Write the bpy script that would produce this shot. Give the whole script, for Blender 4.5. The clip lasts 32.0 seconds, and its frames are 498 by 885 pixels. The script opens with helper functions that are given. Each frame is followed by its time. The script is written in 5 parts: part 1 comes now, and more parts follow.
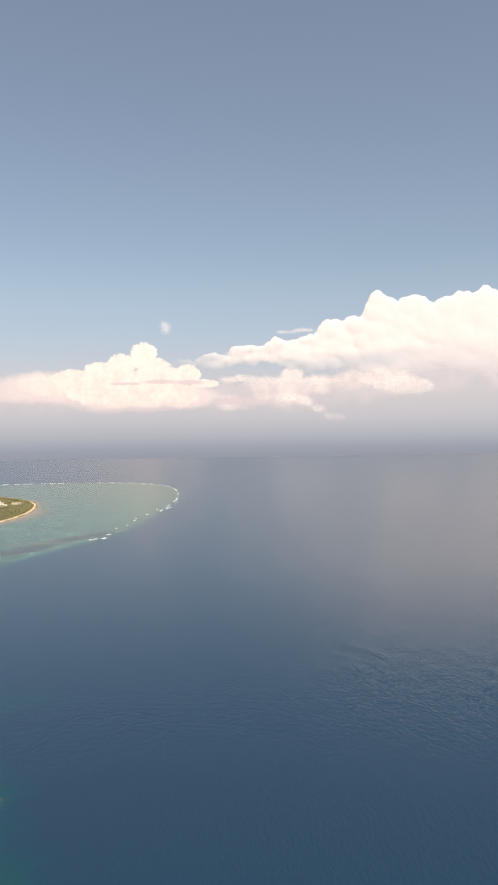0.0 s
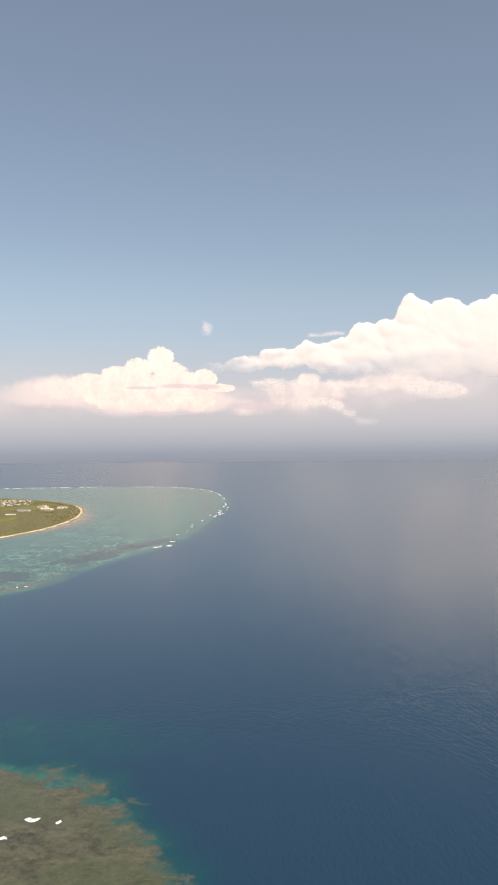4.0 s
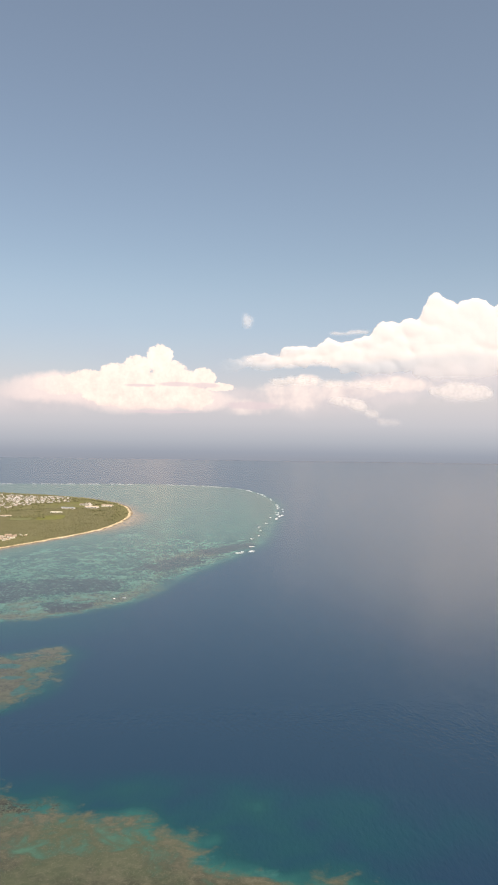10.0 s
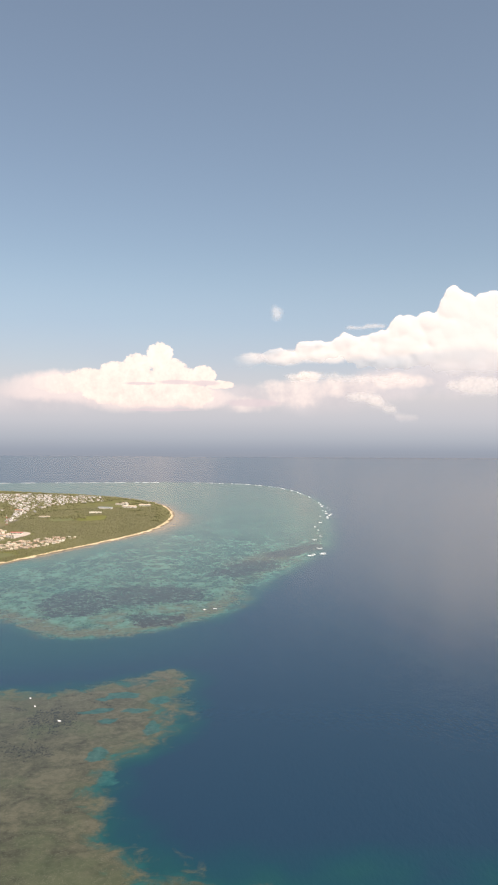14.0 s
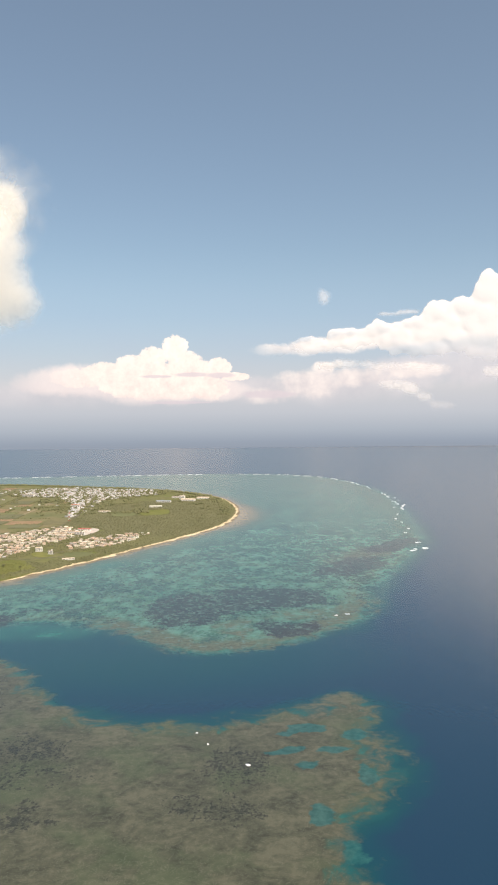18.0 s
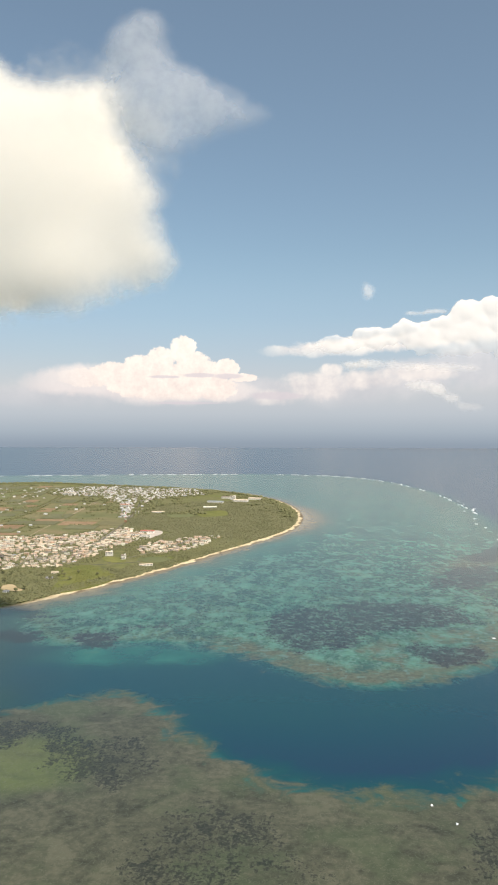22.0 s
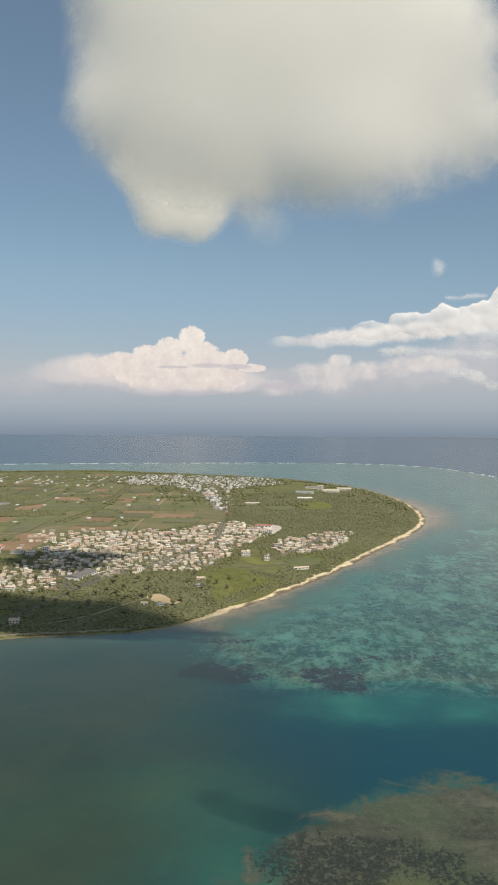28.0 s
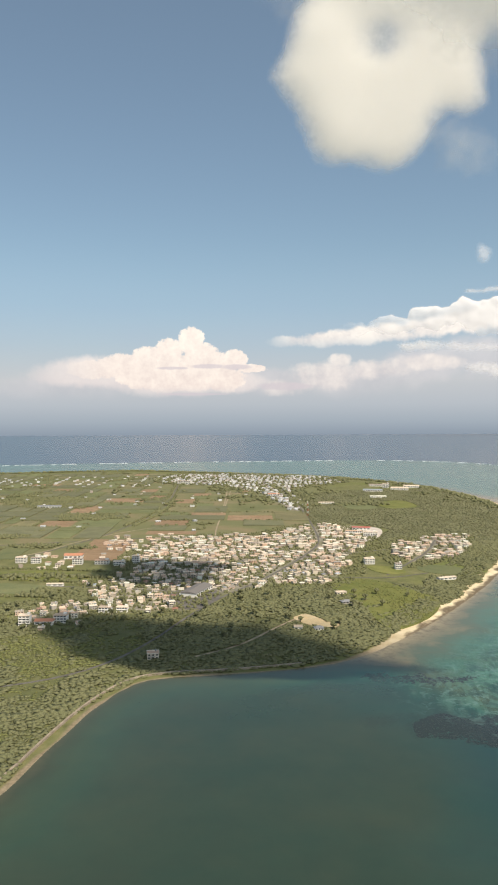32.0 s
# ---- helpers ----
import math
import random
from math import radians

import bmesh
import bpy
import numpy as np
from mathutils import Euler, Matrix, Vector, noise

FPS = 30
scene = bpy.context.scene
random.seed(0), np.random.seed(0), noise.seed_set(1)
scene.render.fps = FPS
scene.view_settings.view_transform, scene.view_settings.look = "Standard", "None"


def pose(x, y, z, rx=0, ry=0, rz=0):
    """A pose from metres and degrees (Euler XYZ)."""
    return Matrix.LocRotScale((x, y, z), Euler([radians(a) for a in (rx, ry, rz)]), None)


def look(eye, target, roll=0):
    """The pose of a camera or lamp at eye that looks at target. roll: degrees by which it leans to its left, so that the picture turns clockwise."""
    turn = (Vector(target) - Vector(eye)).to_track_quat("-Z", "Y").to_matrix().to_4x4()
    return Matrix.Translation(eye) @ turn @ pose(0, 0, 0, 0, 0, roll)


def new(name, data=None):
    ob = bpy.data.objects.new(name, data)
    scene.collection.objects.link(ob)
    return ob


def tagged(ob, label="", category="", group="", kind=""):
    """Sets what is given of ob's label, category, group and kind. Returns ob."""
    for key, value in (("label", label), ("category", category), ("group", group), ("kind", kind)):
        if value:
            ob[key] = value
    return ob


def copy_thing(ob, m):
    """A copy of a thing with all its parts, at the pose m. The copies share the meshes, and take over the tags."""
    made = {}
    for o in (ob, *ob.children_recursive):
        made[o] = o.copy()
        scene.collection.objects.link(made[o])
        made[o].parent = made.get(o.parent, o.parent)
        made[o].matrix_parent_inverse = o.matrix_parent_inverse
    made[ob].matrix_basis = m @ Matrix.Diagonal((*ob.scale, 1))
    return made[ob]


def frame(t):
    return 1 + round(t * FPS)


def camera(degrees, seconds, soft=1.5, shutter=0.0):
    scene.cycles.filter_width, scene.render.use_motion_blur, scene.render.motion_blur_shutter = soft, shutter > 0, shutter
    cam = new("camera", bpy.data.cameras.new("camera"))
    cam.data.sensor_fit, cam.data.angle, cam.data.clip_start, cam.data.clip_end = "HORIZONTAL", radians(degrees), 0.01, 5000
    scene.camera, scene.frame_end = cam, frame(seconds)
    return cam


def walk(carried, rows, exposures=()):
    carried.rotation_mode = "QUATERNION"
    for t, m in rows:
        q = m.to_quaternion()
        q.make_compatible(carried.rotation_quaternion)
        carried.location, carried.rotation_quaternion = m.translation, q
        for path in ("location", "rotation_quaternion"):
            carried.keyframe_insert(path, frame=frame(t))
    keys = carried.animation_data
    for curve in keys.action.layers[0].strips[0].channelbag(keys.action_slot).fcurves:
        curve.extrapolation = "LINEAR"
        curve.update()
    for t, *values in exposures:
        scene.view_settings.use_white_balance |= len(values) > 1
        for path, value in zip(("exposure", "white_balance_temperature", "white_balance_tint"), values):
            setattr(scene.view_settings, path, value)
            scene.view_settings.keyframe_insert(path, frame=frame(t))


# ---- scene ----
cam = camera(34.97, 32.0, 2.1)
# seconds, x, y, z, yaw, pitch, roll
ROWS = [
    (0.0, -0.0, 0.0, 153.2, 0.73, -0.71, -0.86),
    (0.5, -10.1, 7.3, 153.1, 0.72, -0.73, -1.18),
    (1.0, -20.3, 14.6, 152.8, 0.89, -0.71, -1.18),
    (1.5, -30.4, 22.0, 152.6, 0.98, -0.70, -1.30),
    (2.0, -40.6, 29.4, 152.4, 1.02, -0.78, -1.55),
    (2.5, -50.9, 36.9, 152.1, 1.09, -0.69, -1.22),
    (3.0, -61.1, 44.4, 151.9, 1.29, -0.67, -1.48),
    (3.5, -71.3, 52.0, 151.6, 1.53, -0.35, -0.86),
    (5.5, -112.6, 82.9, 150.2, 2.13, -0.49, -0.15),
    (6.0, -123.0, 90.8, 149.8, 2.09, -0.73, -0.42),
    (6.5, -133.4, 98.7, 149.4, 2.06, -0.73, -0.09),
    (7.0, -143.8, 106.7, 149.0, 2.11, -0.57, 0.32),
    (7.5, -154.2, 114.7, 148.5, 2.02, -0.35, 0.89),
    (8.0, -164.6, 122.8, 148.1, 1.89, -0.38, 1.51),
    (8.5, -175.1, 131.0, 147.6, 1.80, -0.39, 1.04),
    (9.0, -185.6, 139.2, 147.1, 1.72, -0.34, 0.61),
    (9.5, -196.1, 147.4, 146.6, 1.65, -0.33, 0.40),
    (10.0, -206.7, 155.7, 146.1, 1.70, -0.38, 0.78),
    (10.5, -217.2, 164.1, 145.5, 1.74, -0.46, 1.09),
    (11.0, -227.8, 172.5, 145.0, 1.73, -0.46, 1.60),
    (11.5, -238.4, 181.0, 144.4, 1.71, -0.42, 1.31),
    (12.0, -249.1, 189.5, 143.8, 1.75, -0.31, 1.05),
    (12.5, -259.7, 198.1, 143.2, 1.77, -0.21, 0.95),
    (13.0, -270.4, 206.7, 142.5, 1.75, -0.22, 0.89),
    (13.5, -281.1, 215.4, 141.9, 1.76, -0.42, 0.48),
    (14.0, -291.8, 224.1, 141.2, 1.74, -0.57, 0.34),
    (14.5, -302.5, 232.9, 140.5, 1.78, -0.55, 0.20),
    (16.5, -345.7, 268.7, 137.5, 2.09, -0.98, 0.46),
    (17.0, -356.6, 277.7, 136.8, 2.52, -1.24, -0.19),
    (17.5, -367.4, 286.9, 135.9, 2.77, -1.27, -0.57),
    (18.0, -378.3, 296.0, 135.1, 2.94, -1.18, -0.52),
    (18.5, -389.2, 305.3, 134.3, 2.97, -1.15, -0.33),
    (19.0, -400.2, 314.6, 133.4, 3.01, -1.18, -0.19),
    (19.5, -411.1, 323.9, 132.6, 3.09, -1.16, -0.05),
    (20.0, -422.1, 333.3, 131.7, 3.12, -1.15, 0.17),
    (20.5, -433.1, 342.8, 130.8, 3.23, -1.07, 0.07),
    (21.0, -444.1, 352.3, 129.8, 3.31, -0.94, -0.01),
    (21.5, -455.2, 361.8, 128.9, 3.37, -0.94, 0.13),
    (22.0, -466.2, 371.5, 127.9, 3.45, -1.09, 0.16),
    (22.5, -477.3, 381.1, 126.9, 3.52, -1.27, 0.09),
    (23.0, -488.4, 390.8, 125.9, 3.62, -1.44, 0.34),
    (23.5, -499.6, 400.6, 124.9, 3.75, -1.46, 0.45),
    (24.0, -510.7, 410.5, 123.9, 3.80, -1.40, 0.62),
    (24.5, -521.9, 420.4, 122.8, 3.89, -1.35, 0.88),
    (25.0, -533.1, 430.3, 121.7, 3.99, -1.30, 0.99),
    (25.5, -544.3, 440.3, 120.6, 4.06, -1.16, 0.79),
    (27.5, -589.4, 480.8, 116.1, 4.00, -1.60, 0.06),
    (28.0, -600.7, 491.1, 114.9, 4.04, -1.78, 0.37),
    (28.5, -612.1, 501.4, 113.7, 4.10, -1.79, 0.12),
    (29.0, -623.5, 511.8, 112.5, 4.09, -1.87, -0.20),
    (29.5, -634.9, 522.3, 111.3, 4.08, -1.88, -0.55),
    (30.0, -646.3, 532.7, 110.0, 4.13, -1.71, -0.45),
    (30.5, -657.7, 543.3, 108.7, 4.18, -1.67, -0.33),
    (31.0, -669.2, 553.9, 107.4, 4.17, -1.65, -0.62),
    (31.5, -680.7, 564.5, 106.1, 4.10, -1.77, -0.37),
    (32.0, -692.2, 575.3, 104.8, 4.09, -1.76, -0.28),
]
walk(cam, [(t, pose(x, y, z, 90 + pitch, 0, yaw) @ pose(0, 0, 0, 0, 0, roll)) for t, x, y, z, yaw, pitch, roll in ROWS],
     [(0, 0.2, 7500, 22), (10, 0.23, 7400, 21), (17, 0.23, 7100, 18), (22, 0.17, 6850, 12), (25.3, 0.09, 7000, 12), (27.5, -0.17, 6650, 11), (29, -0.25, 6650, 11), (31, -0.05, 6800, 11), (32, 0.06, 6850, 12)])
scene.cycles.transparent_max_bounces = 48

# ---------------------------------------------------------------- node helpers


class Nodes:
    """A small writer for shader trees."""

    def __init__(self, tree):
        self.tree = tree
        tree.nodes.clear()

    def add(self, kind, **settings):
        n = self.tree.nodes.new("ShaderNode" + kind)
        for key, value in settings.items():
            setattr(n, key, value)
        return n

    def link(self, a, b):
        self.tree.links.new(a, b)

    def put(self, socket, value):
        if hasattr(value, "is_output"):
            self.link(value, socket)
        else:
            socket.default_value = value

    def math(self, op, a, b=0.0, c=0.0, clamp=False):
        n = self.add("Math", operation=op, use_clamp=clamp)
        for s, v in zip(n.inputs, (a, b, c)):
            self.put(s, v)
        return n.outputs[0]

    def step(self, v, lo, hi):
        n = self.add("MapRange", interpolation_type="SMOOTHSTEP")
        self.put(n.inputs[0], v)
        self.put(n.inputs[1], lo)
        self.put(n.inputs[2], hi)
        return n.outputs[0]

    def span(self, v, lo, hi, a, b):
        n = self.add("MapRange")
        for s, x in zip(n.inputs, (v, lo, hi, a, b)):
            self.put(s, x)
        return n.outputs[0]

    def mix(self, f, a, b):
        n = self.add("Mix", data_type="RGBA")
        self.put(n.inputs[0], f)
        self.put(n.inputs[6], a if hasattr(a, "is_output") else (*a, 1))
        self.put(n.inputs[7], b if hasattr(b, "is_output") else (*b, 1))
        return n.outputs[2]

    def noise(self, vec, scale, detail=3.0, rough=0.55, warp=0.0):
        n = self.add("TexNoise")
        self.put(n.inputs["Vector"], vec)
        n.inputs["Scale"].default_value = scale
        n.inputs["Detail"].default_value = detail
        n.inputs["Roughness"].default_value = rough
        n.inputs["Distortion"].default_value = warp
        return n.outputs[0]

    def ramp(self, f, *stops):
        n = self.add("ValToRGB")
        e = n.color_ramp.elements
        while len(e) < len(stops):
            e.new(0.5)
        for el, (p, c) in zip(e, stops):
            el.position, el.color = p, (*c, 1)
        self.put(n.inputs[0], f)
        return n.outputs[0]

    def scaled(self, vec, sx, sy, sz, rz=0.0):
        n = self.add("Mapping")
        self.put(n.inputs["Vector"], vec)
        n.inputs["Scale"].default_value = (sx, sy, sz)
        n.inputs["Rotation"].default_value = (0, 0, rz)
        return n.outputs[0]

    def attr(self, name):
        return self.add("Attribute", attribute_name=name).outputs["Fac"]

    def place(self):
        return self.add("NewGeometry").outputs["Position"]

    def bump(self, height, strength, distance):
        n = self.add("Bump")
        self.put(n.inputs["Height"], height)
        n.inputs["Strength"].default_value, n.inputs["Distance"].default_value = strength, distance
        return n.outputs[0]

    def surface(self, color, rough=0.8, normal=None, specular=0.3, metal=0.0, ior=1.45):
        n = self.add("BsdfPrincipled")
        self.put(n.inputs["Base Color"], color if hasattr(color, "is_output") else (*color, 1))
        self.put(n.inputs["Roughness"], rough)
        self.put(n.inputs["Metallic"], metal)
        self.put(n.inputs["IOR"], ior)
        self.put(n.inputs["Specular IOR Level"], specular)
        if normal is not None:
            self.link(normal, n.inputs["Normal"])
        return n.outputs[0]

    def done(self, shader):
        out = self.add("OutputMaterial")
        self.link(shader, out.inputs[0])


def material(name):
    m = bpy.data.materials.new(name)
    m.use_nodes = True
    return m, Nodes(m.node_tree)


# ---------------------------------------------------------------- sun, sky and distance
SUN_AZ, SUN_EL = 142.5, 49.0  # degrees to the right of +y, and above the horizon
sun = new("sun", bpy.data.lights.new("sun", "SUN"))
sun.data.energy, sun.data.angle, sun.data.color = 4.6, radians(0.6), (1.0, 0.93, 0.81)
sd_ = Vector((math.sin(radians(SUN_AZ)) * math.cos(radians(SUN_EL)), math.cos(radians(SUN_AZ)) * math.cos(radians(SUN_EL)), math.sin(radians(SUN_EL))))
sun.matrix_world = look(sd_ * 900, (0, 0, 0))

world = bpy.data.worlds.new("sky")
scene.world = world
world.use_nodes = True
w = Nodes(world.node_tree)
direction = w.add("TexCoord").outputs["Generated"]
axes = w.add("SeparateXYZ")
w.link(direction, axes.inputs[0])
elev = w.math("MULTIPLY", w.math("ARCSINE", axes.outputs[2]), 180 / math.pi)
azim = w.math("MULTIPLY", w.math("ARCTAN2", axes.outputs[0], axes.outputs[1]), 180 / math.pi)
sky = w.add("TexSky", sky_type="NISHITA", sun_disc=False, sun_elevation=radians(SUN_EL), sun_rotation=radians(SUN_AZ))
sky.air_density, sky.dust_density, sky.ozone_density, sky.altitude = 1.0, 1.2, 1.5, 300
sky_light = w.add("VectorMath", operation="SCALE")
w.link(sky.outputs[0], sky_light.inputs[0])
sky_light.inputs["Scale"].default_value = 0.12
# the veil of moist air that lies on the sea
flat = w.add("CombineXYZ")
w.put(flat.inputs[0], w.math("MULTIPLY", azim, 0.05))
w.put(flat.inputs[1], w.math("MULTIPLY", elev, 0.12))
banks = w.noise(flat.outputs[0], 3.0, 5.0, 0.6)
soft_haze = w.ramp(w.span(elev, -4.0, 12.0, 0.0, 1.0), (0.0, (0.19, 0.24, 0.31)), (0.14, (0.235, 0.292, 0.37)), (0.18, (0.258, 0.325, 0.412)), (0.235, (0.348, 0.42, 0.50)), (0.31, (0.445, 0.505, 0.575)), (0.42, (0.53, 0.565, 0.615)), (0.58, (0.42, 0.51, 0.63)), (0.75, (0.34, 0.46, 0.64)))
veil = w.math("SUBTRACT", 1.0, w.step(w.math("ADD", elev, w.math("MULTIPLY", w.math("SUBTRACT", banks, 0.5), 2.5)), 1.0, 13.0))
tint = w.add("Mix", data_type="RGBA", blend_type="MULTIPLY")
tint.inputs[0].default_value = 1.0
w.link(sky_light.outputs[0], tint.inputs[6])
tint.inputs[7].default_value = (0.92, 1.01, 0.97, 1)
high = w.mix(0.2, tint.outputs[2], (0.28, 0.345, 0.36))
air = w.mix(w.math("MULTIPLY", veil, 0.96), high, soft_haze)


def sky_cloud(base, blobs, lit, shade, grain, edge, seed, fade=(0.6, 2.4), most=1.0, side=None, punch=0.7, torn=1.0):
    """Far clouds: each blob is azimuth, elevation and the half widths, in degrees."""
    seeded = w.add("VectorMath", operation="ADD")
    w.link(direction, seeded.inputs[0])
    seeded.inputs[1].default_value = (seed, seed * 0.7, 0)
    rough = w.math("MULTIPLY", w.math("SUBTRACT", w.noise(seeded.outputs[0], grain, 6.0, 0.6), 0.5), 1.5 * torn)
    fine = w.math("MULTIPLY", w.math("SUBTRACT", w.noise(seeded.outputs[0], grain * 3.5, 4.0, 0.6), 0.5), 0.7)
    body = None
    for a, e, wa, we in blobs:
        da = w.math("DIVIDE", w.math("SUBTRACT", azim, a), wa)
        de = w.math("DIVIDE", w.math("SUBTRACT", elev, e), we)
        v = w.math("SUBTRACT", 1.0, w.math("ADD", w.math("MULTIPLY", da, da), w.math("MULTIPLY", de, de)))
        body = v if body is None else w.math("SMOOTH_MAX", body, v, 0.5)
    body = w.math("ADD", body, w.math("ADD", rough, fine))
    cover = w.math("MULTIPLY", w.step(body, 0.0, edge), w.step(elev, *fade))
    if side:
        cover = w.math("MULTIPLY", cover, w.step(azim, *side))
    tone = w.math("ADD", w.math("MULTIPLY", w.math("SUBTRACT", rough, fine), punch), w.span(elev, 1.0, 7.0, 0.1, 0.75))
    color = w.mix(w.math("ADD", tone, 0.15, clamp=True), shade, lit)
    return w.mix(w.math("MULTIPLY", cover, most), base, color)


# wide pale sheets low over the sea, then the heaped cloud over the island
air = sky_cloud(air, [(-3, 2.6, 5, 1.2), (4, 2.6, 5, 1.5), (8, 3.6, 4, 1.5), (13, 4.2, 5, 1.9), (18, 4.4, 5, 2.2), (-17, 2.2, 6, 1.2)],
                (0.77, 0.76, 0.78), (0.47, 0.50, 0.56), 16.0, 0.9, 3.1, (0.6, 3.0), 0.75)
air = sky_cloud(air, [(2.5, 4.1, 0.9, 0.55), (1.4, 3.0, 3.0, 1.2), (5.0, 3.4, 3.0, 0.8), (-1.6, 2.2, 2.4, 0.7), (8.6, 3.9, 3.2, 0.7)],
                (0.96, 0.91, 0.86), (0.58, 0.57, 0.61), 26.0, 0.9, 5.3, (0.6, 2.4), 0.8, None, 0.9, 1.7)
# the thin ridge that joins the heaped clouds
air = sky_cloud(air, [(-1.0, 5.5, 2.2, 0.5), (1.2, 5.6, 2.4, 0.65), (3.6, 5.8, 2.4, 0.75), (6.2, 6.0, 2.4, 0.8), (8.8, 6.3, 2.4, 0.85), (11.2, 6.7, 2.4, 1.0), (13.6, 7.0, 2.4, 1.2), (16.2, 7.2, 2.6, 1.4)],
                (1.0, 0.96, 0.90), (0.66, 0.64, 0.66), 34.0, 0.7, 9.2, (4.4, 6.0), 0.92, (-3.8, 0.2), 1.0, 1.5)
air = sky_cloud(air, [(-14.5, 3.3, 5.5, 1.3), (-10.0, 2.5, 5.0, 1.1), (-17.0, 3.1, 3.5, 1.0), (-5.6, 2.6, 3.0, 0.9)],
                (0.92, 0.88, 0.85), (0.63, 0.60, 0.63), 22.0, 0.8, 7.7, (0.9, 2.3), 0.95, (-23.0, -16.0), 0.5, 0.8)
air = sky_cloud(air, [(-8.2, 5.6, 0.95, 1.2), (-9.8, 4.75, 1.1, 1.1), (-11.2, 4.3, 1.4, 0.9), (-13.0, 3.85, 2.0, 0.85), (-15.0, 3.5, 2.2, 0.75), (-9.6, 3.0, 4.2, 1.2), (-7.5, 4.25, 1.6, 1.25), (-5.0, 4.3, 0.9, 0.75), (-6.2, 3.7, 1.5, 1.0), (-8.4, 3.1, 2.8, 1.2), (-6.0, 2.9, 1.7, 1.1), (-3.9, 3.6, 1.2, 0.32)],
                (1.07, 1.0, 0.91), (0.76, 0.67, 0.65), 72.0, 0.3, 4.7, (1.6, 2.4), 0.95, (-19.0, -13.0), 0.8, 1.1)
# grey shreds that drift before it
air = sky_cloud(air, [(-9.6, 3.62, 1.4, 0.13), (-7.0, 3.75, 1.5, 0.2), (-5.0, 3.7, 1.4, 0.24), (-8.0, 1.75, 3.0, 0.12), (-1.5, 2.3, 2.2, 0.35)],
                (0.72, 0.66, 0.69), (0.57, 0.555, 0.62), 40.0, 0.7, 2.2, (0.8, 1.6), 0.75, None, 0.5, 0.5)
background = w.add("Background")
w.link(air, background.inputs[0])
out_world = w.add("OutputWorld")
w.link(background.outputs[0], out_world.inputs[0])
scene.view_settings.exposure = 0.0

# ---------------------------------------------------------------- plan
# Corner lists are drawn at 1.2 : 1 and brought to metres here.


def plan(*pts):
    return np.array(pts, float) / 1.2


def smooth_line(pts, closed=False, rounds=3):
    p = np.array(pts, float)
    for _ in range(rounds):
        q = np.roll(p, -1, 0) if closed else p[1:]
        a = p if closed else p[:-1]
        mid = np.stack([a * 0.75 + q * 0.25, a * 0.25 + q * 0.75], 1).reshape(-1, 2)
        p = mid if closed else np.concatenate([p[:1], mid, p[-1:]])
    return p


def signed_distance(xy, ring):
    """Metres inside (+) or outside (-) of a closed ring, for an array of places."""
    best = np.full(len(xy), 1e18)
    inside = np.zeros(len(xy), bool)
    for a, b in zip(ring, np.roll(ring, -1, 0)):
        ab = b - a
        ap = xy - a
        s = np.clip((ap @ ab) / max(ab @ ab, 1e-9), 0, 1)
        dd = ap - s[:, None] * ab
        best = np.minimum(best, (dd * dd).sum(1))
        if a[1] != b[1]:
            cross = (a[1] > xy[:, 1]) != (b[1] > xy[:, 1])
            inside ^= cross & (xy[:, 0] < (b[0] - a[0]) * (xy[:, 1] - a[1]) / (b[1] - a[1]) + a[0])
    return np.where(inside, 1, -1) * np.sqrt(best)


def wavy(xy, size, seed=0.0):
    """Smooth noise between -1 and 1 at a given size in metres."""
    u = xy / size
    v = np.zeros(len(xy))
    for k, (ax, ay, ph) in enumerate(((1, 0.3, 0.1), (-0.4, 1, 1.7), (0.8, -0.7, 2.9), (1.7, 1.2, 4.1), (-1.9, 1.5, 0.6), (2.9, -0.8, 5.2), (0.9, 3.1, 3.3))):
        v += np.sin(u[:, 0] * ax * 2.1 + u[:, 1] * ay * 2.1 + ph + seed * (1 + k)) / (1 + 0.35 * k)
    return v / 3.2


COAST = smooth_line(plan(
    (-1010, 700), (-950, 860), (-933, 950), (-929, 993), (-923, 1031), (-913, 1060), (-897, 1069), (-870, 1074), (-848, 1081), (-822, 1090),
    (-800, 1108), (-770, 1152), (-742, 1200), (-712, 1258), (-686, 1314), (-652, 1402), (-608, 1505), (-568, 1610), (-550, 1725), (-550, 1860),
    (-566, 1985), (-610, 2155), (-695, 2285), (-780, 2358), (-885, 2430), (-1010, 2475), (-1150, 2535), (-1250, 2570), (-1420, 2510), (-1600, 2420),
    (-2600, 2300), (-3200, 1500), (-2600, 500), (-1200, 420)), True, 2)
REEF = smooth_line(plan(
    (-3400, 2600), (-2000, 2720), (-1413, 2880), (-1100, 2960), (-700, 3050), (-430, 2990), (-300, 2750), (-238, 2400), (-222, 2150), (-236, 1880),
    (-246, 1640), (-266, 1450), (-322, 1270), (-366, 1150), (-378, 1045), (-424, 972), (-470, 925), (-530, 912), (-560, 940), (-600, 978),
    (-660, 1000), (-712, 985), (-745, 995), (-790, 1050), (-830, 1130), (-1500, 1200), (-3000, 1500)), True, 2)
SHOAL = smooth_line(plan(
    (-708, 871), (-673, 890), (-648, 882), (-620, 841), (-592, 800), (-555, 778), (-520, 769), (-485, 778), (-440, 805), (-408, 822), (-416, 780),
    (-413, 705), (-433, 670), (-440, 632), (-400, 565), (-336, 545), (-284, 541), (-262, 505), (-212, 495), (-163, 436), (-125, 340), (-60, 200),
    (0, -100), (-900, -100), (-900, 500), (-800, 700), (-740, 815)), True, 2)


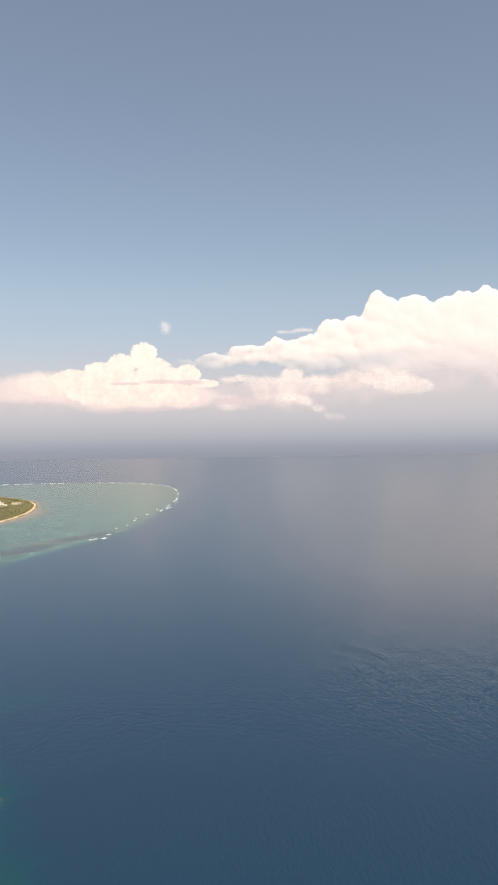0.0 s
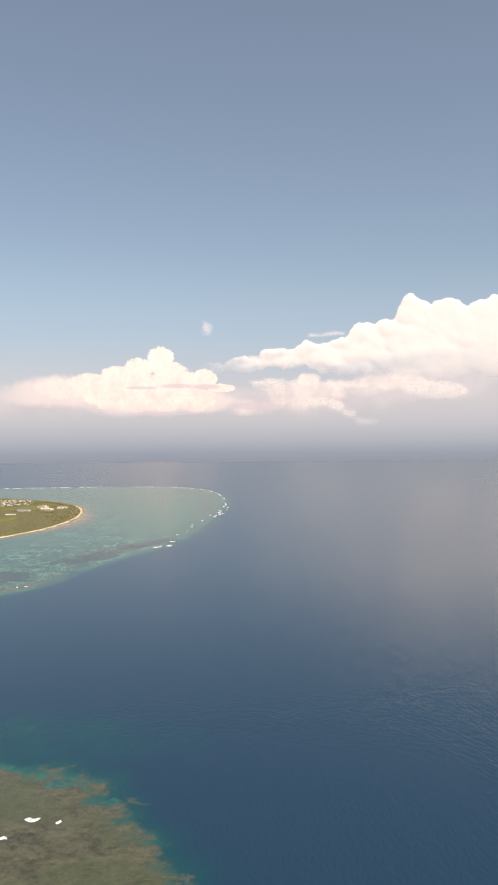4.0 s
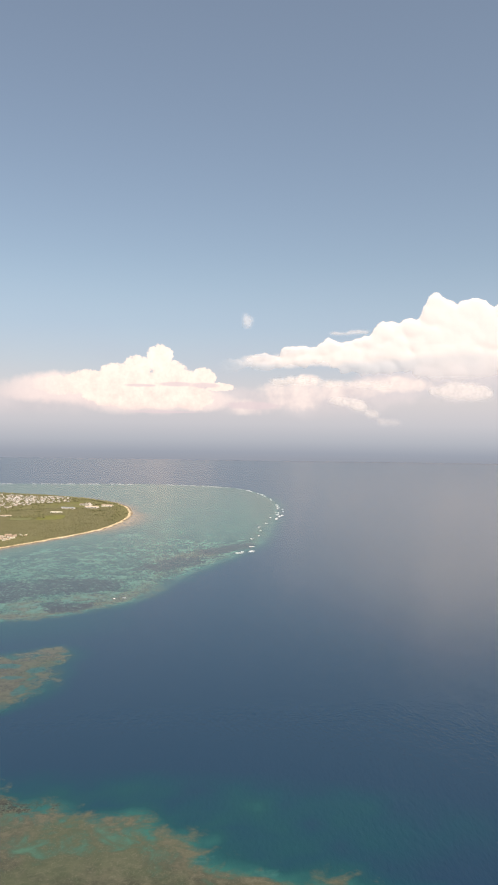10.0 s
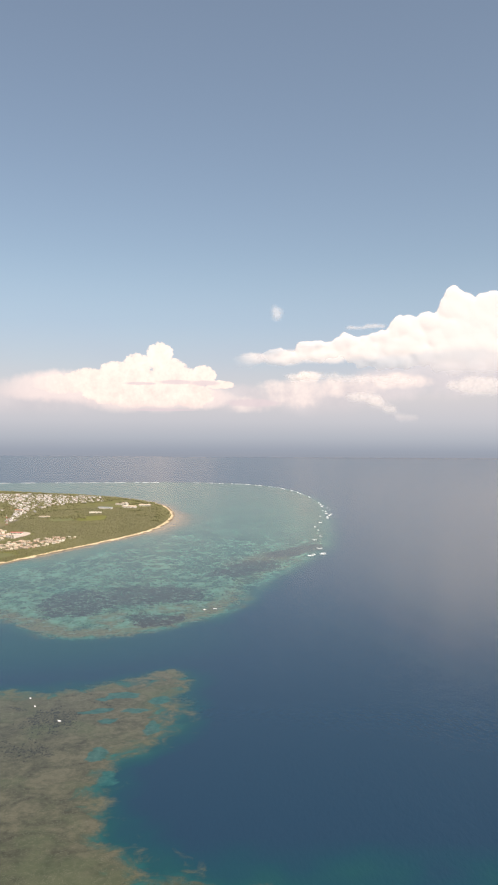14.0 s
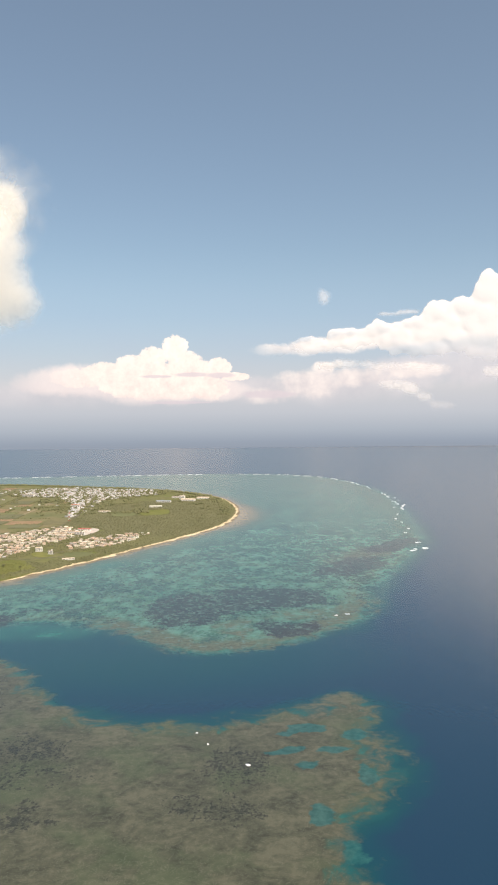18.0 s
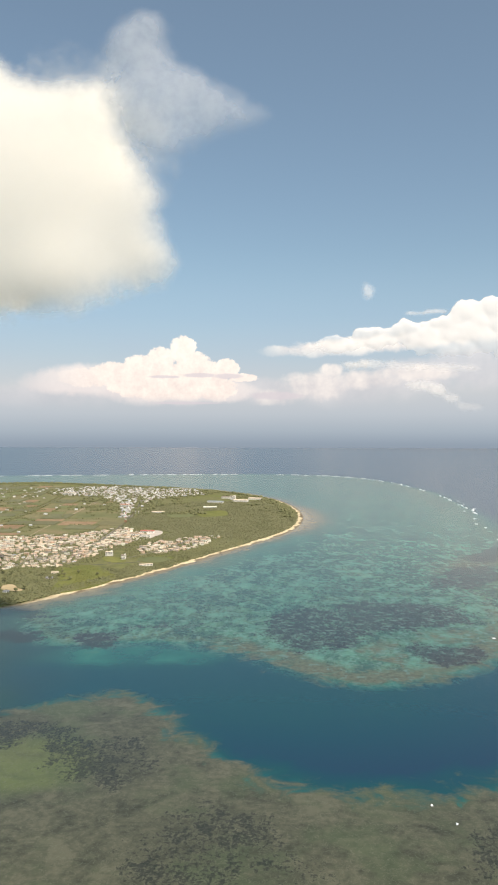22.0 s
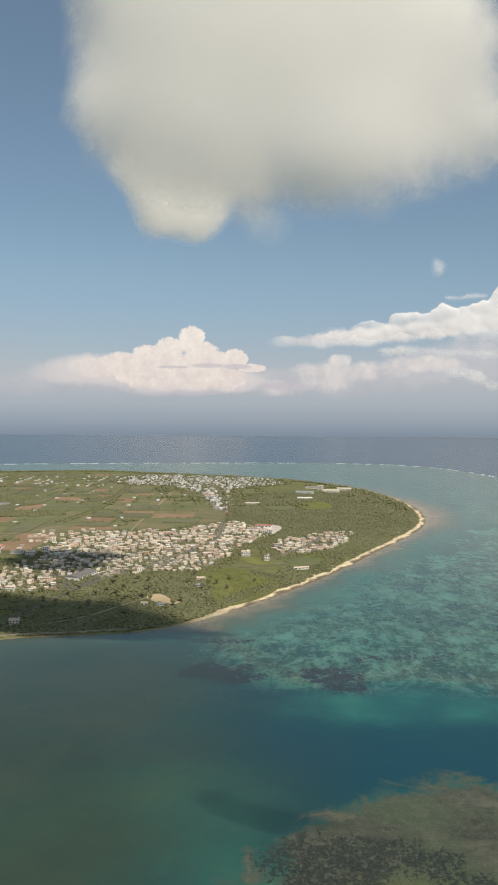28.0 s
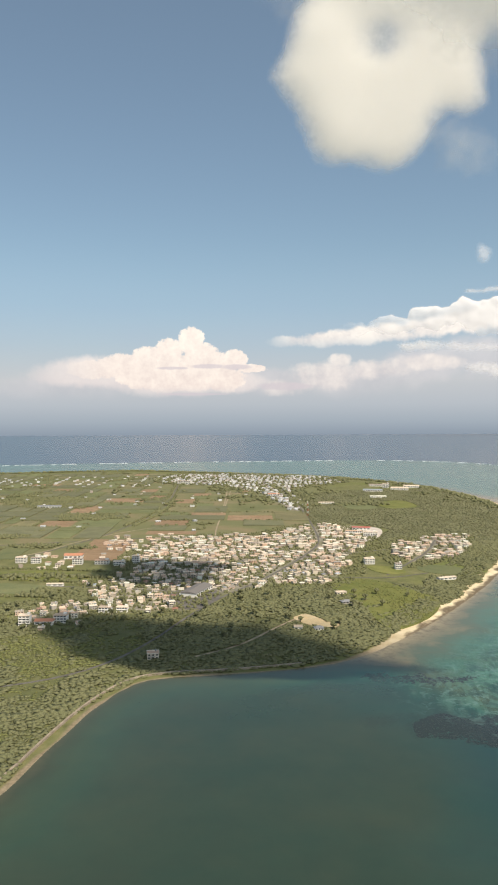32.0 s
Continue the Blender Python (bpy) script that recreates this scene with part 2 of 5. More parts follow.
def axis(fine_a, fine_b, step, far_a, far_b):
    """Grid lines: even in the middle, wider and wider outside."""
    mid = list(np.arange(fine_a, fine_b + step / 2, step))
    lo, hi, s = [], [], step
    while not lo or lo[-1] > far_a:
        s *= 1.35
        lo.append((lo[-1] if lo else fine_a) - s)
    s = step
    while not hi or hi[-1] < far_b:
        s *= 1.35
        hi.append((hi[-1] if hi else fine_b) + s)
    return np.array(lo[::-1] + mid + hi)


def sheet(name, xs, ys, height, keep=None, attributes=None):
    """A grid mesh over xs and ys; height, keep and attributes are worked out on arrays of places."""
    gx, gy = np.meshgrid(xs, ys)
    xy = np.stack([gx.ravel(), gy.ravel()], 1)
    n, m = len(xs), len(ys)
    i = np.arange((m - 1) * n).reshape(m - 1, n)[:, :-1].ravel()
    quads = np.stack([i, i + 1, i + n + 1, i + n], 1)
    z = height(xy)
    if keep is not None:
        ok = keep(xy)
        quads = quads[ok[quads].any(1)]
        used = np.unique(quads)
        back = np.zeros(len(xy), int)
        back[used] = np.arange(len(used))
        xy, z, quads = xy[used], z[used], back[quads]
    me = bpy.data.meshes.new(name)
    me.from_pydata(np.column_stack([xy, z]).tolist(), [], quads.tolist())
    for key, f in (attributes or {}).items():
        layer = me.attributes.new(key, "FLOAT", "POINT")
        layer.data.foreach_set("value", np.ascontiguousarray(f(xy), dtype=np.float32))
    me.polygons.foreach_set("use_smooth", np.ones(len(me.polygons), bool))
    me.update()
    return new(name, me)


# ---------------------------------------------------------------- materials: sea and land
def sea_material():
    m, n = material("sea_water")
    at = n.place()
    depth, flat_reef, weed, murk = n.attr("depth"), n.attr("flat_reef"), n.attr("weed"), n.attr("murk")
    n40, n12, n4, n1 = n.noise(at, 0.022, 4, 0.6), n.noise(at, 0.075, 5, 0.62, 0.8), n.noise(at, 0.3, 4, 0.65), n.noise(at, 1.1, 3, 0.6)
    lines = n.noise(n.scaled(at, 0.42, 0.15, 1, radians(-18)), 1.0, 6, 0.7, 1.0)
    rough_depth = n.math("ADD", depth, n.math("ADD", n.math("MULTIPLY", n.math("SUBTRACT", n12, 0.5), 0.20), n.math("MULTIPLY", n.math("SUBTRACT", n40, 0.5), 0.30)))
    mid = n.math("MULTIPLY", n.step(depth, 0.03, 0.2), n.math("SUBTRACT", 1.0, n.step(depth, 0.6, 0.9)))
    used = n.add("Mix", data_type="FLOAT")
    n.put(used.inputs[0], mid)
    n.put(used.inputs[2], depth)
    n.put(used.inputs[3], rough_depth)
    bed = n.ramp(used.outputs[0], (0.0, (0.38, 0.29, 0.16)), (0.10, (0.22, 0.18, 0.10)), (0.19, (0.095, 0.118, 0.074)), (0.34, (0.058, 0.145, 0.100)),
                 (0.44, (0.020, 0.128, 0.108)), (0.54, (0.013, 0.090, 0.088)), (0.68, (0.007, 0.060, 0.072)), (0.85, (0.007, 0.050, 0.076)), (1.0, (0.011, 0.041, 0.078)))
    rocky = n.math("MULTIPLY", n.step(n.math("ADD", n.math("MULTIPLY", n4, 0.6), n.math("MULTIPLY", n12, 0.4)), 0.48, 0.6), n.math("SUBTRACT", 1.0, n.step(depth, 0.07, 0.22)))
    bed = n.mix(n.math("MULTIPLY", rocky, 0.6), bed, (0.105, 0.082, 0.05))
    # pale ripples of sand between dark growth in the lagoon
    ripple = n.math("MULTIPLY", n.step(lines, 0.50, 0.64), n.math("SUBTRACT", 1.0, n.step(depth, 0.42, 0.6)))
    bed = n.mix(n.math("MULTIPLY", n.math("MULTIPLY", ripple, n.attr("lagoon")), 0.6), bed, (0.10, 0.205, 0.165))
    dim = n.math("MULTIPLY", n.step(n.math("SUBTRACT", 1.0, lines), 0.50, 0.66), n.math("SUBTRACT", 1.0, n.step(depth, 0.42, 0.6)))
    bed = n.mix(n.math("MULTIPLY", n.math("MULTIPLY", dim, n.attr("lagoon")), 0.8), bed, (0.015, 0.040, 0.042))
    broad = n.noise(n.scaled(at, 0.045, 0.024, 1, radians(-20)), 1.0, 5, 0.62, 1.0)
    bed = n.mix(n.math("MULTIPLY", n.math("MULTIPLY", n.step(broad, 0.46, 0.58), n.attr("lagoon")), 0.62), bed, (0.024, 0.062, 0.058))
    bed = n.mix(n.math("MULTIPLY", n.math("MULTIPLY", n.step(n.math("SUBTRACT", 1.0, broad), 0.52, 0.64), n.attr("lagoon")), 0.55), bed, (0.095, 0.220, 0.165))
    bed = n.mix(n.math("MULTIPLY", n.math("MULTIPLY", n.step(n12, 0.52, 0.64), n.attr("lagoon")), 0.5), bed, (0.035, 0.066, 0.060))
    flecks = n.math("MULTIPLY", n.step(n.math("ADD", n.math("MULTIPLY", n4, 0.7), n.math("MULTIPLY", lines, 0.3)), 0.53, 0.64), n.attr("lagoon"))
    bed = n.mix(n.math("MULTIPLY", flecks, 0.72), bed, (0.15, 0.255, 0.20))
    drift = n.noise(at, 0.085, 4, 0.66, 0.9)
    bed = n.mix(n.math("MULTIPLY", n.math("MULTIPLY", n.step(drift, 0.53, 0.62), n.attr("lagoon")), 0.55), bed, (0.095, 0.215, 0.175))
    bed = n.mix(n.math("MULTIPLY", n.math("MULTIPLY", n.step(n.math("SUBTRACT", 1.0, drift), 0.53, 0.62), n.attr("lagoon")), 0.5), bed, (0.026, 0.072, 0.070))
    wide = n.noise(n.scaled(at, 0.05, 0.032, 1, radians(-20)), 1.0, 5, 0.68, 1.2)
    bed = n.mix(n.math("MULTIPLY", n.math("MULTIPLY", n.step(wide, 0.52, 0.61), n.attr("lagoon")), 0.5), bed, (0.105, 0.250, 0.195))
    bed = n.mix(n.math("MULTIPLY", n.math("MULTIPLY", n.step(n.math("SUBTRACT", 1.0, wide), 0.52, 0.61), n.attr("lagoon")), 0.5), bed, (0.022, 0.068, 0.068))
    bed = n.mix(n.math("MULTIPLY", murk, 0.8), bed, n.ramp(n40, (0.3, (0.030, 0.042, 0.024)), (0.7, (0.052, 0.060, 0.030))))
    # the brown coral platform
    stone = n.ramp(n.math("ADD", n.math("MULTIPLY", n12, 0.6), n.math("MULTIPLY", n4, 0.4)), (0.36, (0.042, 0.046, 0.031)), (0.5, (0.076, 0.079, 0.052)), (0.60, (0.108, 0.108, 0.072)))
    stone = n.mix(n.math("MULTIPLY", n.step(n40, 0.46, 0.62), 0.55), stone, (0.068, 0.092, 0.048))
    stone = n.mix(n.math("MULTIPLY", n.attr("algae"), n.span(n12, 0.35, 0.65, 0.5, 1.0)), stone, (0.120, 0.150, 0.046))
    veins = n.math("ABSOLUTE", n.math("SUBTRACT", n.noise(at, 0.28, 3, 0.6, 0.8), 0.5))
    stone = n.mix(n.math("MULTIPLY", n.math("SUBTRACT", 1.0, n.step(veins, 0.002, 0.02)), 0.36), stone, (0.150, 0.155, 0.110))
    stone = n.mix(n.math("MULTIPLY", n.step(n1, 0.60, 0.75), 0.35), stone, (0.16, 0.14, 0.09))
    stone = n.mix(n.math("MULTIPLY", n.attr("lagoon"), 0.75), stone, n.ramp(n4, (0.35, (0.062, 0.080, 0.060)), (0.65, (0.130, 0.150, 0.104))))
    cover = n.step(n.math("ADD", flat_reef, n.math("ADD", n.math("MULTIPLY", n.math("SUBTRACT", n12, 0.5), 1.3), n.math("MULTIPLY", n.math("SUBTRACT", n4, 0.5), 0.3))), 0.30, 0.74)
    color = n.mix(cover, bed, stone)
    # clear pools between the coral heads at the rim of the platform
    pool = n.step(n.math("ADD", n.attr("pools"), n.math("MULTIPLY", n.math("SUBTRACT", n.noise(at, 0.25, 4, 0.62), 0.5), 0.9)), 0.40, 0.65)
    color = n.mix(n.math("MULTIPLY", pool, 0.75), color, n.ramp(n4, (0.35, (0.012, 0.080, 0.082)), (0.65, (0.024, 0.125, 0.118))))
    # dark weed and living coral in patches
    fleck = n.noise(at, 0.6, 4, 0.68, 0.6)
    patch = n.math("ADD", n.math("MULTIPLY", n.math("SUBTRACT", fleck, 0.5), 1.5), n.math("ADD", n.math("MULTIPLY", n.math("SUBTRACT", n12, 0.5), 1.0), n.math("MULTIPLY", n.math("SUBTRACT", 0.5, lines), 1.0)))
    dark = n.step(n.math("ADD", weed, patch), 0.40, 0.68)
    shallow = n.math("MAXIMUM", n.math("SUBTRACT", 1.0, n.step(depth, 0.45, 0.7)), n.step(weed, 0.60, 0.75))
    color = n.mix(n.math("MULTIPLY", n.math("MULTIPLY", dark, shallow), 0.82), color, n.mix(n.attr("lagoon"), n.ramp(n1, (0.35, (0.013, 0.019, 0.016)), (0.7, (0.042, 0.045, 0.036))), n.ramp(n1, (0.35, (0.020, 0.026, 0.034)), (0.7, (0.046, 0.050, 0.056)))))
    # pale coral heads and sand streaks among the weed
    heads = n.math("MULTIPLY", n.step(n.noise(at, 0.2, 4, 0.62, 0.8), 0.54, 0.64), n.attr("lagoon"))
    color = n.mix(n.math("MULTIPLY", heads, 0.62), color, (0.12, 0.21, 0.18))
    swell = n.noise(n.scaled(at, 0.10, 0.03, 1, radians(38)), 1.0, 3, 0.55)
    chop = n.noise(n.scaled(at, 0.6, 0.24, 1, radians(38)), 1.0, 3, 0.6)
    waves = n.math("ADD", n.math("MULTIPLY", swell, 0.6), n.math("MULTIPLY", chop, 0.4))
    ruffle = n.bump(waves, 0.3, 1.0)
    n.put(ruffle.node.inputs["Strength"], n.math("MULTIPLY", n.attr("open_sea"), n.attr("wind")))
    n.done(n.surface(color, n.span(n.attr("open_sea"), 0.0, 1.0, 0.22, 0.19), ruffle, n.span(n.attr("lagoon"), 0.0, 1.0, 0.34, 0.22), 0.0, 1.33))
    return m


def land_material():
    m, n = material("island_ground")
    at = n.place()
    inland, farm = n.attr("inland"), n.attr("farm")
    n60, n9, n2 = n.noise(at, 0.018, 4, 0.6), n.noise(at, 0.12, 5, 0.65), n.noise(at, 0.7, 3, 0.6)
    sand = n.ramp(n9, (0.3, (0.60, 0.47, 0.28)), (0.65, (0.80, 0.68, 0.46)))
    rock = n.ramp(n2, (0.35, (0.12, 0.095, 0.06)), (0.7, (0.26, 0.20, 0.13)))
    wild = n.ramp(n9, (0.28, (0.102, 0.109, 0.045)), (0.5, (0.161, 0.162, 0.068)), (0.72, (0.235, 0.210, 0.100)))
    wild = n.mix(n.step(n60, 0.45, 0.7), wild, n.ramp(n2, (0.3, (0.128, 0.146, 0.045)), (0.7, (0.187, 0.200, 0.065))))
    field = n.ramp(n60, (0.3, (0.140, 0.150, 0.070)), (0.5, (0.182, 0.180, 0.086)), (0.7, (0.250, 0.196, 0.114)))
    ground = n.mix(farm, wild, field)
    # undergrowth green below the crowns, with the trees' shade put into the colour
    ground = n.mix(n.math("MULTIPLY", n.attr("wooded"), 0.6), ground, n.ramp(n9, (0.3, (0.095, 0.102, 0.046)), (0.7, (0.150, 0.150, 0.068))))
    ground = n.mix(n.math("MULTIPLY", n.attr("built_up"), n.step(n2, 0.25, 0.6)), ground, n.ramp(n9, (0.3, (0.22, 0.195, 0.165)), (0.7, (0.36, 0.32, 0.27))))
    edge = n.math("MULTIPLY_ADD", n.span(n.attr("narrow"), 0.0, 5.8, 1.0, 0.2), n.math("ADD", n.math("MULTIPLY", n.math("SUBTRACT", n9, 0.5), 8.0), n.math("MULTIPLY", n.math("SUBTRACT", n.noise(at, 0.045, 3, 0.5), 0.5), 13.0)), n.math("ADD", inland, n.attr("narrow")))
    shore = n.mix(n.math("MULTIPLY", n.step(edge, 0.0, 3.0), n.span(n.attr("narrow"), 0.0, 5.8, 1.0, 0.15)), rock, sand)
    color = n.mix(n.step(edge, 6.2, 8.0), shore, ground)
    n.done(n.surface(color, 0.9, n.bump(n2, 0.5, 0.6), 0.15))
    return m


SEA, LAND = sea_material(), land_material()


# ---------------------------------------------------------------- sea and island
def oval(xy, x, y, rx, ry, turn=0.0):
    """1 at the middle of an oval, 0 at its rim and outside."""
    c, q = math.cos(radians(turn)), math.sin(radians(turn))
    dx, dy = xy[:, 0] - x, xy[:, 1] - y
    return np.clip(1 - np.hypot((dx * c + dy * q) / rx, (dy * c - dx * q) / ry), 0, 1)


def fall(d, wide):
    return np.clip(0.5 - d / wide, 0, 1)


def sea_depth(xy):
    """0 at the shore, 1 over the deep; the coral platforms lie between."""
    shore = -signed_distance(xy, COAST)
    reef = signed_distance(xy, REEF) + 8 * wavy(xy, 40) + 5 * wavy(xy, 13, 2)
    shoal = signed_distance(xy, SHOAL) + 7 * wavy(xy, 30, 5) + 6 * wavy(xy, 10, 1)
    a = 0.34 + 0.66 * fall(reef, 40)
    a -= 0.16 * np.clip(1 - np.abs(reef - 16) / 18, 0, 1)
    a -= 0.10 * np.clip((xy[:, 1] - 1500) / 500, 0, 1) * (reef > 0)
    b = 0.36 + 0.64 * fall(shoal + 6, 30)
    d = np.minimum(a, b)
    shelf = np.maximum(oval(xy, -558, 808, 110, 44, 6), 0.55 * oval(xy, -660, 720, 150, 110))
    d = np.minimum(d, 1.0 - 0.58 * np.minimum(1, 1.4 * shelf) * (0.88 + 0.2 * wavy(xy, 22, 3)))
    d = np.minimum(d, 1.0 - 0.34 * np.minimum(1, 2 * oval(xy, -255, 455, 150, 46)) * (0.6 + 0.5 * wavy(xy, 14, 6)))
    d = np.minimum(d, 1.0 - 0.24 * np.minimum(1, 2 * oval(xy, -490, 770, 190, 110)))
    bay = np.clip((-560 - xy[:, 0]) / 90, 0, 1) * np.clip((1000 - xy[:, 1]) / 80, 0, 1) * np.clip((shore + 40) / 60, 0, 1)
    d = np.minimum(d, 1.0 - 0.38 * bay)
    d = np.minimum(d, 1.0 - 0.58 * np.minimum(1, 1.8 * oval(xy, -655, 690, 100, 110)) * (0.9 + 0.15 * wavy(xy, 26, 4)))
    tip = oval(xy, -455, 1490, 90, 190)
    near = np.clip(shore / (32 + 110 * tip + 16 * wavy(xy, 50, 3)), 0, 1)
    return np.clip(d * (0.02 + 0.98 * near ** 0.7), 0, 1)


def sea_flat_reef(xy):
    shoal = signed_distance(xy, SHOAL) + 7 * wavy(xy, 30, 5) + 6 * wavy(xy, 10, 1)
    reef = signed_distance(xy, REEF)
    b = np.clip((shoal + 20) / 34, 0, 1) * np.clip((xy[:, 0] + 690) / 60, 0, 1)
    b *= 1 - 0.5 * oval(xy, -625, 655, 70, 70)
    b *= 1 - 0.35 * np.clip((480 - xy[:, 1]) / 40, 0, 1) * np.clip((xy[:, 1] - 400) / 30, 0, 1)
    south = np.clip(1 - np.abs(reef - 14) / 34, 0, 1) * np.clip((1000 - xy[:, 1]) / 120, 0, 1) * np.clip((xy[:, 0] + 560) / 60, 0, 1)
    ledge = np.maximum.reduce([0.6 * np.minimum(1, 2 * oval(xy, -366, 862, 46, 28)), 0.6 * np.minimum(1, 2 * oval(xy, -416, 824, 22, 42)), oval(xy, -300, 1130, 165, 48, 64), 0.7 * oval(xy, -385, 855, 50, 18, 10)])
    east = np.clip(1 - np.abs(reef - 45) / 50, 0, 1) * np.clip((xy[:, 1] - 1400) / 200, 0, 1) * np.clip((xy[:, 0] + 400) / 100, 0, 1)
    return np.clip(np.maximum.reduce([b, 0.72 * south, 0.85 * ledge, 0.50 * east]), 0, 1)


def sea_weed(xy):
    shore = -signed_distance(xy, COAST)
    xy = xy + np.stack([8 * wavy(xy, 17, 1), 8 * wavy(xy, 17, 4)], 1) + np.stack([3 * wavy(xy, 5, 2), 3 * wavy(xy, 5, 6)], 1)
    v = [0.62 * np.minimum(1, 2.6 * oval(xy, *o)) for o in ((-593, 690, 22, 34, -15), (-556, 684, 40, 12, -40), (-540, 664, 12, 26, 20), (-645, 895, 34, 9, 5), (-664, 851, 18, 8, 5))]
    v += [0.74 * np.minimum(1, 2.4 * oval(xy, *o)) for o in ((-452, 878, 50, 78), (-395, 908, 62, 70), (-384, 824, 34, 34), (-320, 1060, 80, 34, 64), (-262, 1190, 90, 26, 60))]
    v += [0.52 * np.minimum(1, 2.2 * oval(xy, *o)) for o in ((-490, 605, 40, 40), (-540, 672, 26, 40, -20), (-468, 563, 18, 12), (-402, 608, 24, 30, 30), (-406, 572, 22, 18), (-611, 660, 22, 12), (-560, 868, 60, 12, 20), (-300, 470, 40, 20))]
    v += [0.85 * np.minimum(1, 2.4 * oval(xy, *o)) for o in ((-636, 843, 22, 22, 10), (-588, 838, 17, 24, 30))]
    bare = np.maximum(oval(xy, -366, 862, 46, 28), oval(xy, -416, 824, 22, 42))
    return np.clip((np.maximum.reduce(v) - 0.9 * np.minimum(1, 2 * bare)) * np.clip(shore / 20, 0, 1), 0, 1)


def reef_pools(xy):
    """Clear blue-green holes in the rim of the coral platform."""
    xy = xy + np.stack([3 * wavy(xy, 9, 1), 3 * wavy(xy, 9, 5)], 1)
    holes = ((-371, 648, 12, 7), (-381, 640, 6, 5), (-376, 622, 8, 5), (-385, 621, 6, 4), (-372, 608, 6, 7), (-361, 625, 9, 5), (-351, 640, 8, 12), (-368, 570, 6, 12),
             (-349, 600, 7, 12), (-358, 545, 7, 9), (-176, 402, 12, 5), (-206, 418, 9, 4), (-150, 386, 9, 5), (-228, 428, 8, 4))
    return np.clip(np.maximum.reduce([1.8 * oval(xy, *h) for h in holes]), 0, 1)


def sea_murk(xy):
    return np.clip(2.0 * np.maximum(oval(xy, -765, 790, 210, 200), 0.75 * oval(xy, -685, 710, 170, 150)), 0, 1) * np.clip((-560 - xy[:, 0] + 20 * wavy(xy, 40, 3)) / 100, 0, 1)


sea = sheet("water", axis(-1500, 250, 5, -9000, 9000), axis(150, 2700, 5, -3000, 9000), lambda xy: np.zeros(len(xy)),
            attributes={"depth": sea_depth, "flat_reef": sea_flat_reef, "weed": sea_weed, "murk": sea_murk, "algae": lambda xy: np.clip(2.2 * oval(xy, -572, 664, 34, 28), 0, 0.6), "pools": reef_pools, "wind": lambda xy: 0.68 * np.clip(0.5 + (xy[:, 0] + 200) / 450, 0.2, 1.0), "open_sea": lambda xy: np.clip((1150 - xy[:, 1]) / 750, 0, 1), "lagoon": lambda xy: np.clip((signed_distance(xy, REEF) + 10) / 25, 0, 1) * np.clip(-signed_distance(xy, COAST) / 40 - 0.5, 0, 1)})
sea.data.materials.append(SEA)
tagged(sea, "deep blue sea with turquoise lagoon and brown reef flats", "sea", kind="structure")


# ------------------------------------------------ districts, in metres
TOWN = np.array([(-816, 1166), (-799, 1238), (-760, 1258), (-731, 1256), (-711, 1297), (-685, 1326), (-665, 1326), (-640, 1240), (-648, 1185), (-656, 1173), (-664, 1131), (-663, 1094), (-680, 1058), (-707, 1060), (-728, 1036), (-743, 1010), (-755, 985), (-777, 981), (-800, 974), (-824, 1052), (-808, 1081), (-818, 1132)], float)
WEST_END = np.array([(-842, 972), (-829, 944), (-802, 958), (-804, 988), (-820, 1006), (-840, 997)], float)
EAST_END = np.array([(-625, 1216), (-604, 1245), (-577, 1265), (-553, 1268), (-563, 1195), (-586, 1155), (-602, 1148), (-622, 1128), (-628, 1170)], float)
NORTH_TOWN = np.array([(-940, 1859), (-920, 1985), (-834, 2010), (-728, 1965), (-655, 1945), (-641, 1838), (-686, 1762), (-715, 1713), (-690, 1440), (-708, 1435), (-752, 1633), (-809, 1760), (-889, 1796)], float)
WEST_HAMLETS = np.array([(-1250, 1700), (-1250, 1900), (-900, 1950), (-900, 1720)], float)
MEADOW = np.array([(-680, 1057), (-661, 1077), (-644, 1071), (-628, 1045), (-615, 1027), (-623, 998), (-636, 976), (-649, 961), (-656, 970), (-661, 1012), (-671, 1031)], float)
CLEARING = np.array([(-701, 978), (-692, 988), (-682, 972), (-674, 967), (-678, 959), (-690, 962)], float)
SCHOOL = np.array([(-669, 1319), (-641, 1322), (-621, 1306), (-629, 1250), (-649, 1214), (-664, 1265)], float)
PARKING = np.array([(-776, 1015), (-760, 1057), (-737, 1028), (-751, 982)], float)
NORTH_WEST = np.array([(-870, 1176), (-858, 1240), (-800, 1262), (-790, 1238), (-816, 1172)], float)
WEST_FIELDS = np.array([(-1300, 1180), (-1300, 1700), (-760, 1700), (-760, 1300), (-900, 1180)], float)
FOREST = np.array([(-684, 1330), (-698, 1440), (-712, 1560), (-700, 1640), (-640, 1690), (-540, 1720), (-470, 1640), (-440, 1560), (-440, 1380), (-480, 1260), (-545, 1262), (-600, 1246), (-632, 1230), (-618, 1300), (-640, 1332)], float)
